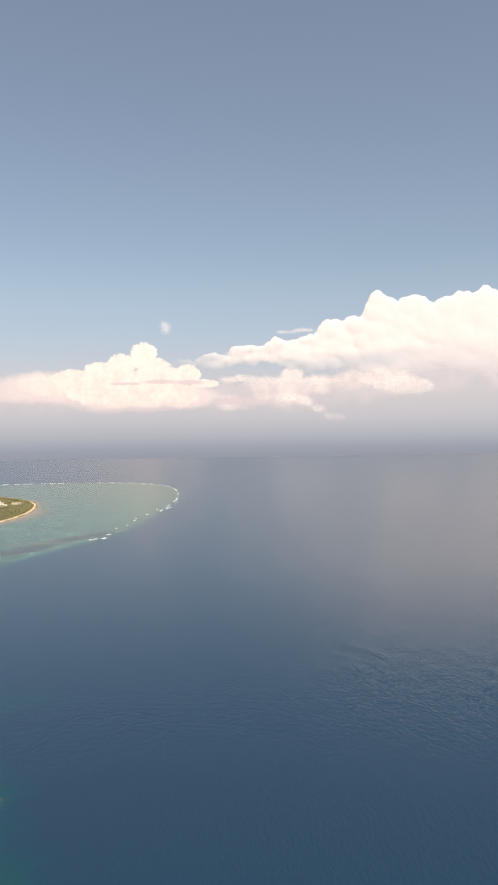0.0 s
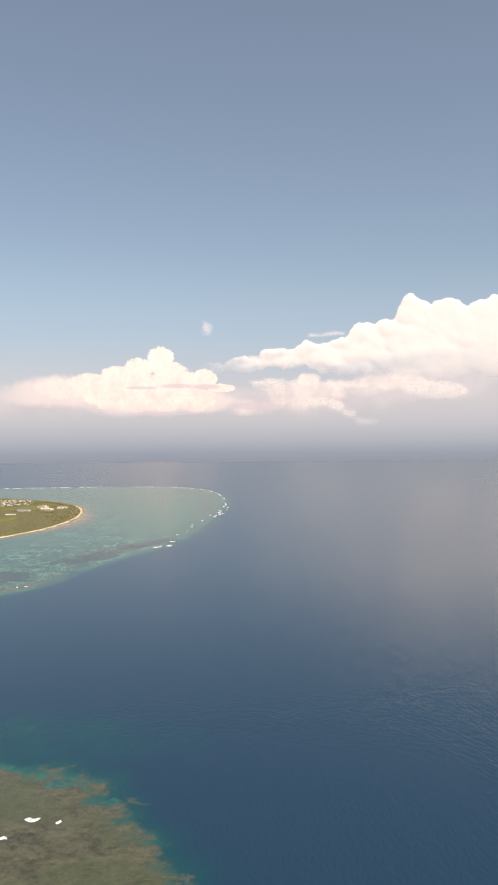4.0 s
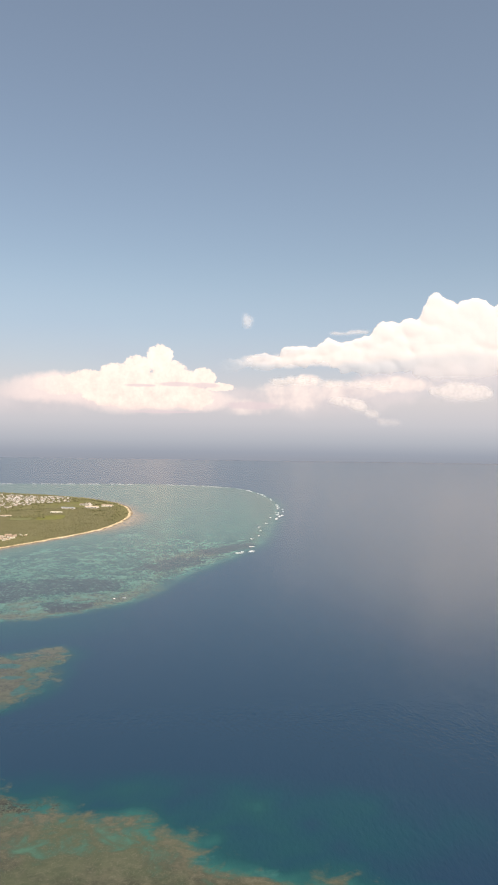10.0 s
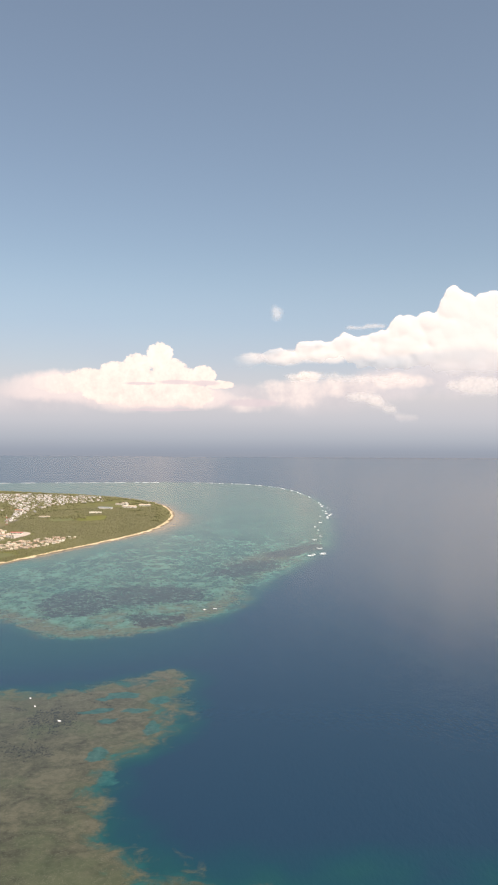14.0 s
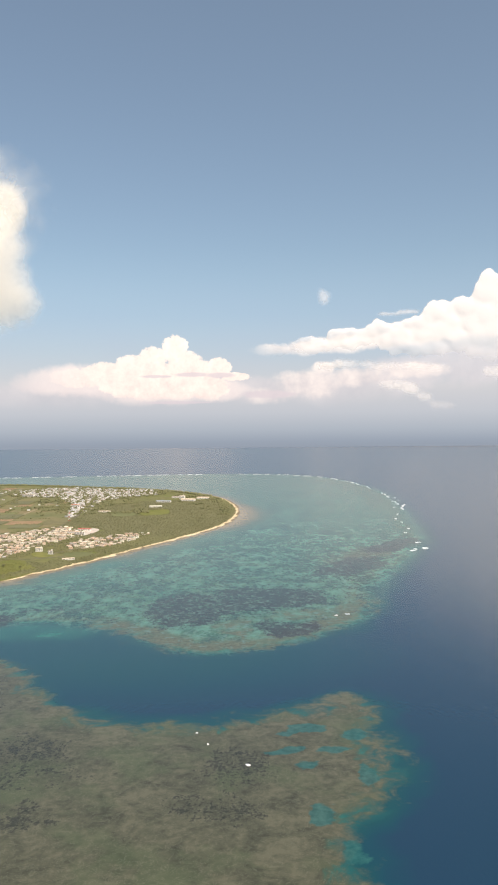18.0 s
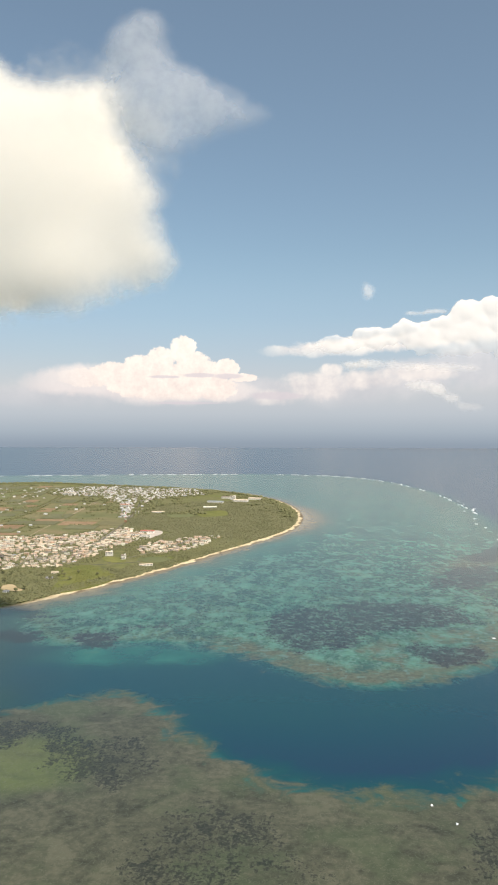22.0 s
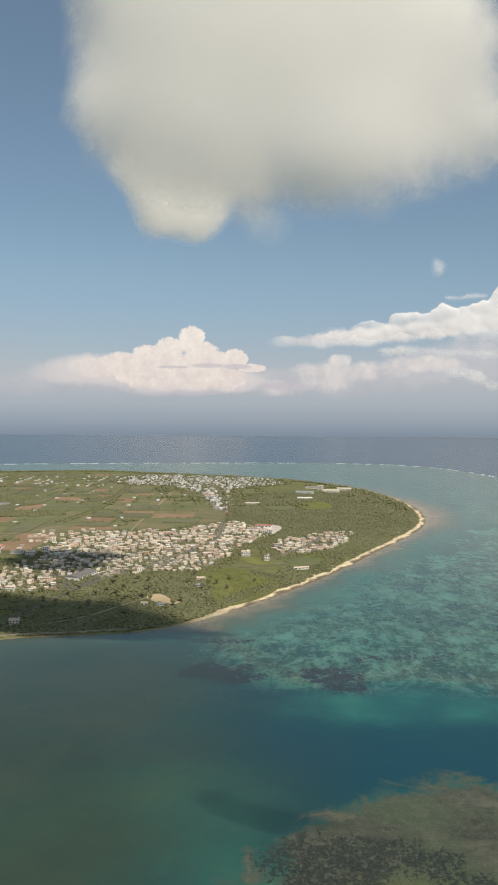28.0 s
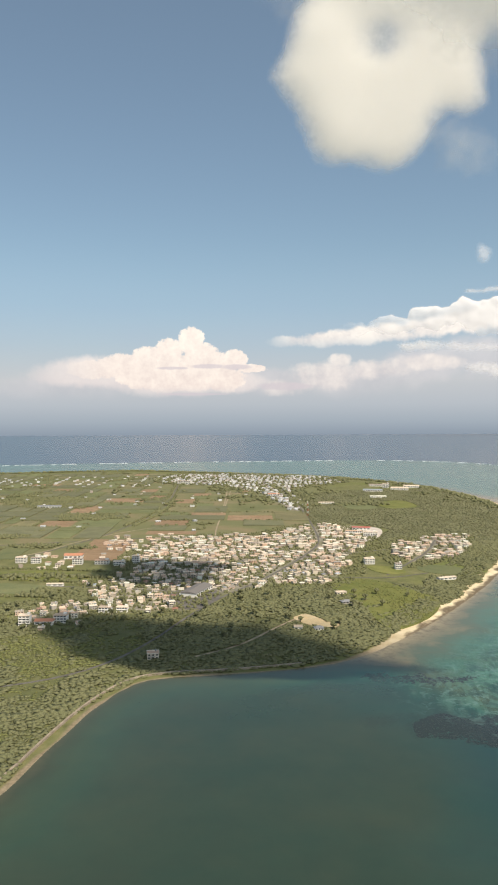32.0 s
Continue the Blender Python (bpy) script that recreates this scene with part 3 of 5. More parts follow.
ROAD_LINES = {
    "avenue": [(-745, 1790), (-738, 1740), (-727, 1694), (-697, 1467), (-684, 1300), (-680, 1215), (-695, 1150), (-720, 1066), (-737, 1030), (-752, 982), (-765, 922), (-783, 887), (-809, 866), (-870, 840)],
    "west_road": [(-890, 1800), (-875, 1672), (-848, 1436), (-859, 1312), (-872, 1222), (-900, 1140)],
    "cross_road": [(-1250, 1150), (-1000, 1170), (-872, 1222), (-800, 1250), (-679, 1255)],
    "farm_track": [(-797, 1673), (-786, 1500), (-775, 1300), (-770, 1250)],
    "back_street": [(-840, 1120), (-760, 1130), (-690, 1150), (-630, 1190), (-575, 1230)],
    "north_road": [(-1250, 1690), (-1000, 1700), (-860, 1690), (-722, 1620), (-600, 1660), (-520, 1700)],
    "clearing_track": [(-740, 912), (-721, 929), (-706, 960), (-692, 986)],
    "field_track": [(-779, 1369), (-790, 1530), (-803, 1690)],
    "north_west_track": [(-941, 1120), (-895, 1151), (-883, 1213), (-859, 1268), (-817, 1326)],
    "meadow_lane": [(-690, 1080), (-664, 1082), (-640, 1080), (-612, 1100)],
    "east_lane": [(-640, 1090), (-622, 1130), (-600, 1180), (-585, 1240)],
    "west_lane": [(-900, 1040), (-850, 1045), (-800, 1040), (-760, 1030)],
}


WEST_GREEN = np.array([(-1010, 1120), (-905, 1098), (-826, 1086), (-834, 1050), (-828, 1010), (-852, 1000), (-930, 1010), (-1040, 1060)], float)
ROWS_WEST = np.array([(-905, 1146), (-898, 1102), (-857, 1094), (-810, 1106), (-822, 1150), (-860, 1160)], float)


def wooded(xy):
    """1 under the trees, where undergrowth and painted tree shade darken the ground colour."""
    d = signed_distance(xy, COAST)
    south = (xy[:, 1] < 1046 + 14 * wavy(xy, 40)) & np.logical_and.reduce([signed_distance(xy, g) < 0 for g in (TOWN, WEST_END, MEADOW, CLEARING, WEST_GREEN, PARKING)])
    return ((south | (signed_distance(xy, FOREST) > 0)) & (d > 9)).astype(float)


def built_up(xy):
    """1 on the paved yards and lanes between houses."""
    inside = np.maximum.reduce([signed_distance(xy, g) for g in (TOWN, WEST_END, EAST_END, NORTH_TOWN)])
    return np.clip((inside + 5 * wavy(xy, 16, 4)) / 8, 0, 1) * np.clip(0.75 + 0.7 * wavy(xy, 14, 9), 0.2, 1)


def island_height(xy):
    d = signed_distance(xy, COAST)
    return np.interp(d, [-12, 0, 9, 14, 40, 120], [-0.5, 0.05, 0.9, 1.5, 2.4, 3.0])


def narrow_shore(xy):
    """How many metres of the beach are missing along the rocky southern shore."""
    return 8.8 * np.clip((1010 - xy[:, 1] + 0.9 * (-680 - xy[:, 0])) / 90, 0, 1) * (0.8 + 0.2 * wavy(xy, 25))


def farm_share(xy):
    d = signed_distance(xy, COAST)
    return np.clip((xy[:, 1] - 1120 + 25 * wavy(xy, 60)) / 40, 0, 1) * np.clip((d - 60) / 40, 0, 1) * np.clip((-640 - xy[:, 0]) / 60, 0, 1)


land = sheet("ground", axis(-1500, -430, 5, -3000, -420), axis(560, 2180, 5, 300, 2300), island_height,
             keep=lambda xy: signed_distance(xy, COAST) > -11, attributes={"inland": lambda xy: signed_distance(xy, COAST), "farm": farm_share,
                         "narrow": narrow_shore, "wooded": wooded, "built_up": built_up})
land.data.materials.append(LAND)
tagged(land, "low green island ground with a pale sandy shore", "ground", kind="structure")


# ---------------------------------------------------------------- clouds
def cloud_material(name, color, grain, edge, most=1.0, through_=0.35, lumps=0.0, calm=False):
    """White vapour: solid where the body is thick, ragged and clear at its rim."""
    m, n = material(name)
    at = n.place()
    ragged = n.math("ADD", n.math("MULTIPLY", n.math("SUBTRACT", n.noise(at, grain, 6, 0.62), 0.5), 0.9), n.math("MULTIPLY", n.math("SUBTRACT", n.noise(at, grain * 4, 4, 0.6), 0.5), 0.35))
    loose = n.math("MULTIPLY", ragged, edge)
    if calm:
        loose = n.math("MULTIPLY", loose, n.span(n.attr("body"), 0.25, 0.8, 1.1, 0.15))
    thick = n.step(n.math("ADD", n.attr("body"), loose), 0.10, 0.10 + (0.78 if calm else 1.0) * edge)
    alpha = n.math("MULTIPLY", n.math("MULTIPLY", n.math("MULTIPLY", thick, n.step(n.attr("body"), 0.0, 0.14)), n.attr("foot")), most)
    lit, back, clear, mixed, final = n.add("BsdfDiffuse"), n.add("BsdfTranslucent"), n.add("BsdfTransparent"), n.add("MixShader"), n.add("MixShader")
    lit.inputs[0].default_value = back.inputs[0].default_value = (*color, 1)
    if lumps:
        n.link(n.bump(n.noise(at, grain * 1.6, 6, 0.55), lumps, 0.25 / grain), lit.inputs["Normal"])
    mixed.inputs[0].default_value = through_
    n.link(lit.outputs[0], mixed.inputs[1])
    n.link(back.outputs[0], mixed.inputs[2])
    n.link(alpha, final.inputs[0])
    n.link(clear.outputs[0], final.inputs[1])
    n.link(mixed.outputs[0], final.inputs[2])
    n.done(final.outputs[0])
    return m


def blurred(a, times):
    for _ in range(times):
        for axis_ in (0, 1):
            p = np.concatenate([np.take(a, [0], axis_), a, np.take(a, [-1], axis_)], axis_)
            n = a.shape[axis_]
            a = (np.take(p, range(n), axis_) + 2 * np.take(p, range(1, n + 1), axis_) + np.take(p, range(2, n + 2), axis_)) / 4
    return a


def cloud(origin, blobs, cell, depth, mat, seed, label, turn=0.0, foot=None, soft=3, buds=(16, 5), round_=4, side=None):
    """The billowing flank of a cloud. blobs: across, up and the half widths, in metres from the origin; budding knobs ride on each blob."""
    rng = np.random.default_rng(seed)
    balls = [tuple(b) + (1.0,) for b in blobs]
    for u, v, ru, rv in blobs:
        for _ in range(buds[0]):
            a, q = rng.uniform(0, 2 * math.pi), rng.uniform(0.5, 0.98)
            r1 = min(ru, rv) * rng.uniform(0.22, 0.5)
            c1 = (u + math.cos(a) * ru * q, v + math.sin(a) * rv * q)
            balls.append((*c1, r1 * 1.15, r1, 0.75 * math.sqrt(max(0.05, 1 - q * q)) + 0.25))
            for _ in range(buds[1]):
                a2, r2 = rng.uniform(0, 2 * math.pi), r1 * rng.uniform(0.25, 0.5)
                balls.append((c1[0] + math.cos(a2) * r1 * 0.9, c1[1] + math.sin(a2) * r1 * 0.9, r2, r2, 0.55 * math.sqrt(max(0.05, 1 - q * q)) + 0.2))
    b = np.array(balls)
    pad = cell * (4 + 1.7 * math.sqrt(soft))
    us = np.arange((b[:, 0] - b[:, 2]).min() - pad, (b[:, 0] + b[:, 2]).max() + pad, cell)
    vs = np.arange((b[:, 1] - b[:, 3]).min() - pad, (b[:, 1] + b[:, 3]).max() + pad, cell)
    gu, gv = np.meshgrid(us, vs)
    h = np.zeros(gu.shape)
    top = b[:, 2].max()
    for u, v, ru, rv, lift in balls:
        i0, i1 = np.searchsorted(us, (u - ru, u + ru))
        j0, j1 = np.searchsorted(vs, (v - rv, v + rv))
        if i1 > i0 and j1 > j0:
            q = np.clip(1 - ((gu[j0:j1, i0:i1] - u) / ru) ** 2 - ((gv[j0:j1, i0:i1] - v) / rv) ** 2, 0, 1)
            z = np.sqrt(q) * min(ru, rv) / top + (lift * 0.35 if lift < 1 else 0) * (q > 0)
            h[j0:j1, i0:i1] = np.maximum(h[j0:j1, i0:i1], z)
    body = np.clip(blurred((h > 0).astype(float), soft) - 0.2, 0, 1)
    h = blurred(h, round_)
    c, q = math.cos(radians(turn)), math.sin(radians(turn))
    x, y = gu.ravel(), -h.ravel() * depth
    co = np.stack([origin[0] + x * c - y * q, origin[1] + x * q + y * c, origin[2] + gv.ravel()], 1)
    n, m = len(us), len(vs)
    i = np.arange((m - 1) * n).reshape(m - 1, n)[:, :-1].ravel()
    quads = np.stack([i, i + 1, i + n + 1, i + n], 1)
    quads = quads[(body.ravel()[quads] > 0).any(1)]
    used = np.unique(quads)
    back = np.zeros(n * m, int)
    back[used] = np.arange(len(used))
    me = bpy.data.meshes.new("cloud")
    me.from_pydata(co[used].tolist(), [], back[quads].tolist())
    fade_ = np.ones(n * m) if foot is None else np.clip((co[:, 2] - foot[0]) / (foot[1] - foot[0]), 0, 1)
    if side:
        fade_ = fade_ * np.clip((co[:, 0] - side[0]) / (side[1] - side[0]), 0, 1)
    for key, value in (("body", body.ravel()[used]), ("foot", fade_[used])):
        layer = me.attributes.new(key, "FLOAT", "POINT")
        layer.data.foreach_set("value", np.ascontiguousarray(value, dtype=np.float32))
    me.polygons.foreach_set("use_smooth", np.ones(len(me.polygons), bool))
    me.materials.append(mat)
    me.update()
    return tagged(new("cloud", me), label, "cloud", kind="stuff")


BANK_CLOUD = cloud_material("bank_cloud", (0.90, 0.875, 0.85), 0.012, 0.36, 1.0, 0.04, 0.05)
NEAR_CLOUD = cloud_material("near_cloud", (0.97, 0.925, 0.845), 0.02, 0.95, 0.97, 0.28, 0.0, True)
WISP_CLOUD = cloud_material("wisp_cloud", (0.95, 0.94, 0.94), 0.07, 0.9, 0.42)
VEIL_CLOUD = cloud_material("veil_cloud", (0.98, 0.95, 0.88), 0.03, 0.95, 0.5, 0.3)
PUFF_CLOUD = cloud_material("puff_cloud", (0.97, 0.94, 0.93), 0.03, 0.9, 0.5, 0.05)
LOW_CLOUD = cloud_material("low_cloud", (0.95, 0.91, 0.87), 0.012, 0.95, 0.66, 0.05)
# half a kilometre off: the soft cumulus that the flight passes under
cloud((-590, 765, 235), [(-26, 16, 66, 54), (28, 4, 31, 17), (32, -24, 36, 16), (-24, -33, 38, 19), (-54, -18, 36, 26), (-6, 0, 44, 36), (0, 24, 42, 35), (-50, 46, 44, 38)], 1.6, 18, NEAR_CLOUD, 11, "large soft cream-white cumulus with a grey foot", 0, None, 62, (10, 3), 60)
cloud((-590, 772, 235), [(46, 32, 20, 28), (28, 58, 24, 15), (0, 70, 34, 13)], 2.0, 8, VEIL_CLOUD, 18, "torn pale shreds at the rim of the cumulus", 0, None, 90, (8, 3), 24)
cloud((-660, 908, 240), [(-24, 12, 18, 23), (-4, -12, 24, 20), (24, 6, 18, 18), (20, 36, 34, 15), (30, 62, 48, 30), (-20, 33, 16, 10)], 1.5, 10, NEAR_CLOUD, 15, "soft grey-white cumulus with a ragged foot", 0, None, 24, (10, 3), 34)
cloud((-660, 926, 240), [(-4, 13, 26, 14), (-22, 54, 30, 22), (38, -18, 16, 11)], 2.0, 8, VEIL_CLOUD, 14, "thin veil behind the ragged cumulus", 0, None, 60, (8, 3), 24)
cloud((-497, 572, 212), [(-11, 10, 8, 10), (-5, -3, 11, 11), (4, -5, 13, 7), (15, -6, 10, 4)], 0.8, 5, WISP_CLOUD, 12, "thin grey wisp of cloud", 0, None, 26, (8, 2), 14)
cloud((-287, 2434, 482), [(0, 0, 17, 20), (-5, 9, 12, 12)], 1.2, 2, PUFF_CLOUD, 13, "small pale puff of cloud", 0, None, 130, (6, 2), 20)


def bank(a, e, wa, we):
    """Degrees of azimuth and elevation, from the middle of the flight, as metres on a far upright plane."""
    k = 4400 / math.cos(radians(a))
    return (4400 * math.tan(radians(a)), k * math.tan(radians(e)), k * radians(wa), k * radians(we))


FAR = (-335.0, 4660.0, 137.0)
cloud(FAR, [bank(*b) for b in ((13.9, 8.5, 1.4, 1.6), (16.1, 8.3, 1.6, 1.45), (14.6, 7.2, 2.4, 1.7), (11.9, 7.5, 1.2, 1.15), (9.9, 7.2, 1.3, 1.05), (8.2, 6.6, 1.4, 0.8), (6.2, 6.4, 1.5, 0.75), (3.6, 6.15, 1.5, 0.7), (1.0, 5.7, 1.4, 0.55), (-1.6, 5.4, 1.2, 0.4),
                               (18.6, 7.9, 2.0, 1.9), (21.5, 7.6, 2.4, 2.2), (15, 5.8, 4.0, 1.4), (9, 5.8, 3.4, 0.9), (21, 5.6, 4, 1.6))],
      5.0, 19, BANK_CLOUD, 21, "towering white cumulus bank far over the sea", 0, (430, 700), 4, (22, 6), 7, (-520, -180))
cloud((-335, 4605, 137), [bank(*b) for b in ((3.4, 4.25, 2.2, 0.3), (6.4, 4.1, 2.2, 0.28), (9.0, 3.95, 2.0, 0.3))], 4.0, 5, LOW_CLOUD, 27, "long pale cloud shelf below the bank", 0, (390, 470), 26, (16, 5), 6)
cloud((-335, 4650, 137), [bank(*b) for b in ((6.6, 7.75, 1.0, 0.16), (7.9, 7.85, 0.9, 0.2))], 4.0, 3, LOW_CLOUD, 22, "thin white streak of cloud over the bank", 0, None, 9, (10, 3))
cloud((-335, 4600, 137), [bank(*b) for b in ((14.6, 3.7, 0.9, 0.55), (16.0, 3.5, 1.2, 0.5), (13.4, 3.5, 0.8, 0.4), (15.4, 3.1, 2.0, 0.3))], 4.0, 5, LOW_CLOUD, 23, "small sunlit cumulus low over the sea", 0, (300, 420), 22, (18, 6), 6)
cloud((-335, 4610, 137), [bank(*b) for b in ((2.2, 4.15, 0.6, 0.3), (2.9, 4.3, 0.45, 0.35))], 3.5, 4, LOW_CLOUD, 25, "tiny bright cumulus between the heaped clouds", 0, (390, 460), 16, (16, 5), 6)
cloud((-335, 4590, 137), [bank(*b) for b in ((6.6, 2.8, 1.0, 0.35), (7.8, 2.45, 0.7, 0.42), (8.8, 1.9, 0.6, 0.3), (10.0, 1.3, 0.9, 0.3))], 4.0, 5, LOW_CLOUD, 24, "broken sunlit cloud low over the sea", 0, (170, 330), 20, (18, 6), 6)


def unit_ball(rounds):
    bm = bmesh.new()
    bmesh.ops.create_icosphere(bm, subdivisions=rounds, radius=1)
    v = np.array([q.co[:] for q in bm.verts])
    f = np.array([[q.index for q in p.verts] for p in bm.faces])
    bm.free()
    return v, f


BALL_1, BALL_2 = unit_ball(1), unit_ball(2)
# ---------------------------------------------------------------- things on the island
def at_height(x, y):
    return float(island_height(np.array([[x, y]]))[0])


def part(name, bm, mat, parent, label=""):
    """Links a bmesh as one mesh object under a thing or a part."""
    me = bpy.data.meshes.new(name)
    bm.to_mesh(me)
    bm.free()
    me.materials.append(mat)
    ob = new(name, me)
    ob.parent = parent
    return tagged(ob, label) if label else ob


def box(bm, x0, y0, z0, x1, y1, z1):
    v = [bm.verts.new(c) for c in ((x0, y0, z0), (x1, y0, z0), (x1, y1, z0), (x0, y1, z0), (x0, y0, z1), (x1, y0, z1), (x1, y1, z1), (x0, y1, z1))]
    for f in ((3, 2, 1, 0), (4, 5, 6, 7), (0, 1, 5, 4), (1, 2, 6, 5), (2, 3, 7, 6), (3, 0, 4, 7)):
        bm.faces.new([v[i] for i in f])
    return bm


def one_box(*c):
    return box(bmesh.new(), *c)


def painted(name, stops, rough=0.8, grain=0.5, island=False, streak=0.25):
    """A weathered paint whose tone differs from thing to thing."""
    m, n = material(name)
    pick = n.add("NewGeometry").outputs["Random Per Island"] if island else n.add("ObjectInfo").outputs["Random"]
    r = n.add("ValToRGB")
    r.color_ramp.interpolation = "CONSTANT"
    e = r.color_ramp.elements
    while len(e) < len(stops):
        e.new(0.5)
    for k, (el, c) in enumerate(zip(e, stops)):
        el.position, el.color = k / len(stops), (*c, 1)
    n.link(pick, r.inputs[0])
    at = n.place()
    stain = n.noise(n.scaled(at, 1.0, 1.0, 0.35), grain * 2.0, 4, 0.65)
    dirt = n.math("MULTIPLY", n.step(stain, 0.5, 0.75), streak)
    n.done(n.surface(n.mix(dirt, r.outputs[0], (0.16, 0.145, 0.12)), rough, n.bump(n.noise(at, 6.0, 2), 0.15, 0.05), 0.25))
    return m


WALL_TONES = ((0.75, 0.656, 0.521), (0.618, 0.536, 0.423), (0.779, 0.772, 0.673), (0.485, 0.415, 0.336), (0.706, 0.525, 0.401), (0.398, 0.362, 0.314), (0.662, 0.58, 0.466))
ROOF_TONES = ((0.708, 0.578, 0.45), (0.84, 0.798, 0.654), (0.505, 0.405, 0.312), (0.632, 0.462, 0.332), (0.379, 0.312, 0.258), (0.808, 0.658, 0.505), (0.581, 0.393, 0.279))
WALL, ROOF = painted("house_wall", WALL_TONES), painted("flat_roof", ROOF_TONES, 0.9, 0.8, streak=0.45)
TILE = painted("roof_tile", ((0.32, 0.16, 0.11), (0.40, 0.24, 0.17), (0.28, 0.17, 0.13)), 0.85, 1.0)
METAL = painted("metal_roof", ((0.50, 0.52, 0.54), (0.34, 0.38, 0.42), (0.56, 0.55, 0.52), (0.26, 0.26, 0.26)), 0.5, 0.4)
WALLS_FAR = painted("far_walls", WALL_TONES + ROOF_TONES, island=True)
NORTH_HOUSES = painted("north_houses", ((0.78, 0.77, 0.74), (0.62, 0.62, 0.62), (0.70, 0.66, 0.60), (0.48, 0.48, 0.50), (0.80, 0.79, 0.77), (0.56, 0.46, 0.40)), island=True)
RED_ROOF = painted("red_roof", ((0.46, 0.13, 0.10),), 0.8)
DARK_ROOF = painted("dark_roof", ((0.19, 0.175, 0.16),), 0.85)
ORANGE_ROOF = painted("orange_roof", ((0.55, 0.25, 0.15),), 0.85)
WHITE_WALL = painted("white_wall", ((0.78, 0.75, 0.69),), 0.8)


def glass_material():
    m, n = material("window_glass")
    n.done(n.surface((0.035, 0.045, 0.05), 0.12, None, 0.6, 0.0, 1.5))
    return m


GLASS = glass_material()


def asphalt_material(name, color):
    m, n = material(name)
    at = n.place()
    c = n.mix(n.step(n.noise(at, 0.25, 4, 0.6), 0.4, 0.7), color, tuple(v * 1.5 for v in color))
    n.done(n.surface(c, 0.9, n.bump(n.noise(at, 4.0, 3), 0.2, 0.05), 0.2))
    return m


ASPHALT, DIRT = asphalt_material("asphalt", (0.125, 0.115, 0.10)), asphalt_material("dirt_track", (0.29, 0.23, 0.155))


def foliage_material(name, dark, light, dry):
    m, n = material(name)
    at = n.place()
    per = n.add("NewGeometry").outputs["Random Per Island"]
    c = n.mix(n.step(n.noise(at, 1.6, 4, 0.65), 0.35, 0.68), dark, light)
    c = n.mix(n.math("MULTIPLY", per, 0.28), c, dry)
    c = n.mix(n.math("MULTIPLY", n.step(n.noise(at, 0.03, 3), 0.45, 0.65), 0.4), c, dark)
    n.done(n.surface(c, 0.85, n.bump(n.noise(at, 2.2, 4, 0.7), 0.4, 0.3), 0.15))
    return m


WOODS = foliage_material("woodland_leaves", (0.122, 0.127, 0.062), (0.202, 0.202, 0.098), (0.222, 0.202, 0.112))
SCRUB = foliage_material("scrub_leaves", (0.155, 0.165, 0.060), (0.200, 0.207, 0.074), (0.220, 0.208, 0.092))
FOREST_LEAVES = foliage_material("forest_leaves", (0.145, 0.148, 0.076), (0.200, 0.196, 0.104), (0.220, 0.198, 0.114))
BARK = asphalt_material("bark", (0.09, 0.07, 0.05))

def line_distance(xy, pts):
    p = np.array(pts, float)
    best = np.full(len(xy), 1e18)
    for a, b in zip(p[:-1], p[1:]):
        ab, ap = b - a, xy - a
        s = np.clip((ap @ ab) / (ab @ ab), 0, 1)
        best = np.minimum(best, ((ap - s[:, None] * ab) ** 2).sum(1))
    return np.sqrt(best)


def road_distance(xy):
    return np.minimum.reduce([line_distance(xy, p) for p in ROAD_LINES.values()])


def ribbon(name, pts, wide, mat, label, category, lift=0.12):
    p = smooth_line(np.array(pts, float), False, 2)
    d = np.gradient(p, axis=0)
    d /= np.linalg.norm(d, axis=1)[:, None]
    side = np.stack([-d[:, 1], d[:, 0]], 1) * wide / 2
    l, r = p + side, p - side
    zl, zr = island_height(l) + lift, island_height(r) + lift
    co = np.concatenate([np.column_stack([l, zl]), np.column_stack([r, zr]), np.column_stack([l, zl - lift - 0.3]), np.column_stack([r, zr - lift - 0.3])])
    n = len(p)
    faces = []
    for i in range(n - 1):
        faces += [(n + i, n + i + 1, i + 1, i), (i, i + 1, 2 * n + i + 1, 2 * n + i), (n + i + 1, n + i, 3 * n + i, 3 * n + i + 1)]
    me = bpy.data.meshes.new(name)
    me.from_pydata(co.tolist(), [], faces)
    me.materials.append(mat)
    return tagged(new(name, me), label, category, kind="structure")


for key, pts in ROAD_LINES.items():
    rough_ = key in ("farm_track", "clearing_track", "field_track", "north_west_track")
    ribbon("road", pts, 1.3 if rough_ else (1.4), DIRT if rough_ else ASPHALT, "pale dirt farm track" if rough_ else "narrow grey asphalt road", "road")


# ------------------------------------------------ houses
def windows(thing, wide, deep, floor, storeys, per_floor, sill=0.45, high=0.5):
    """Dark panes on the two long faces and the short ones."""
    for s in range(storeys):
        for k in range(per_floor):
            x = -wide / 2 + wide * (k + 0.5) / per_floor
            w_ = wide / per_floor * 0.28
            part("window", one_box(x - w_, -deep / 2 - 0.03, s * floor + sill, x + w_, -deep / 2 + 0.02, s * floor + sill + high), GLASS, thing)
    part("window", one_box(wide / 2 - 0.02, -deep * 0.2, sill, wide / 2 + 0.03, deep * 0.2, sill + high), GLASS, thing)


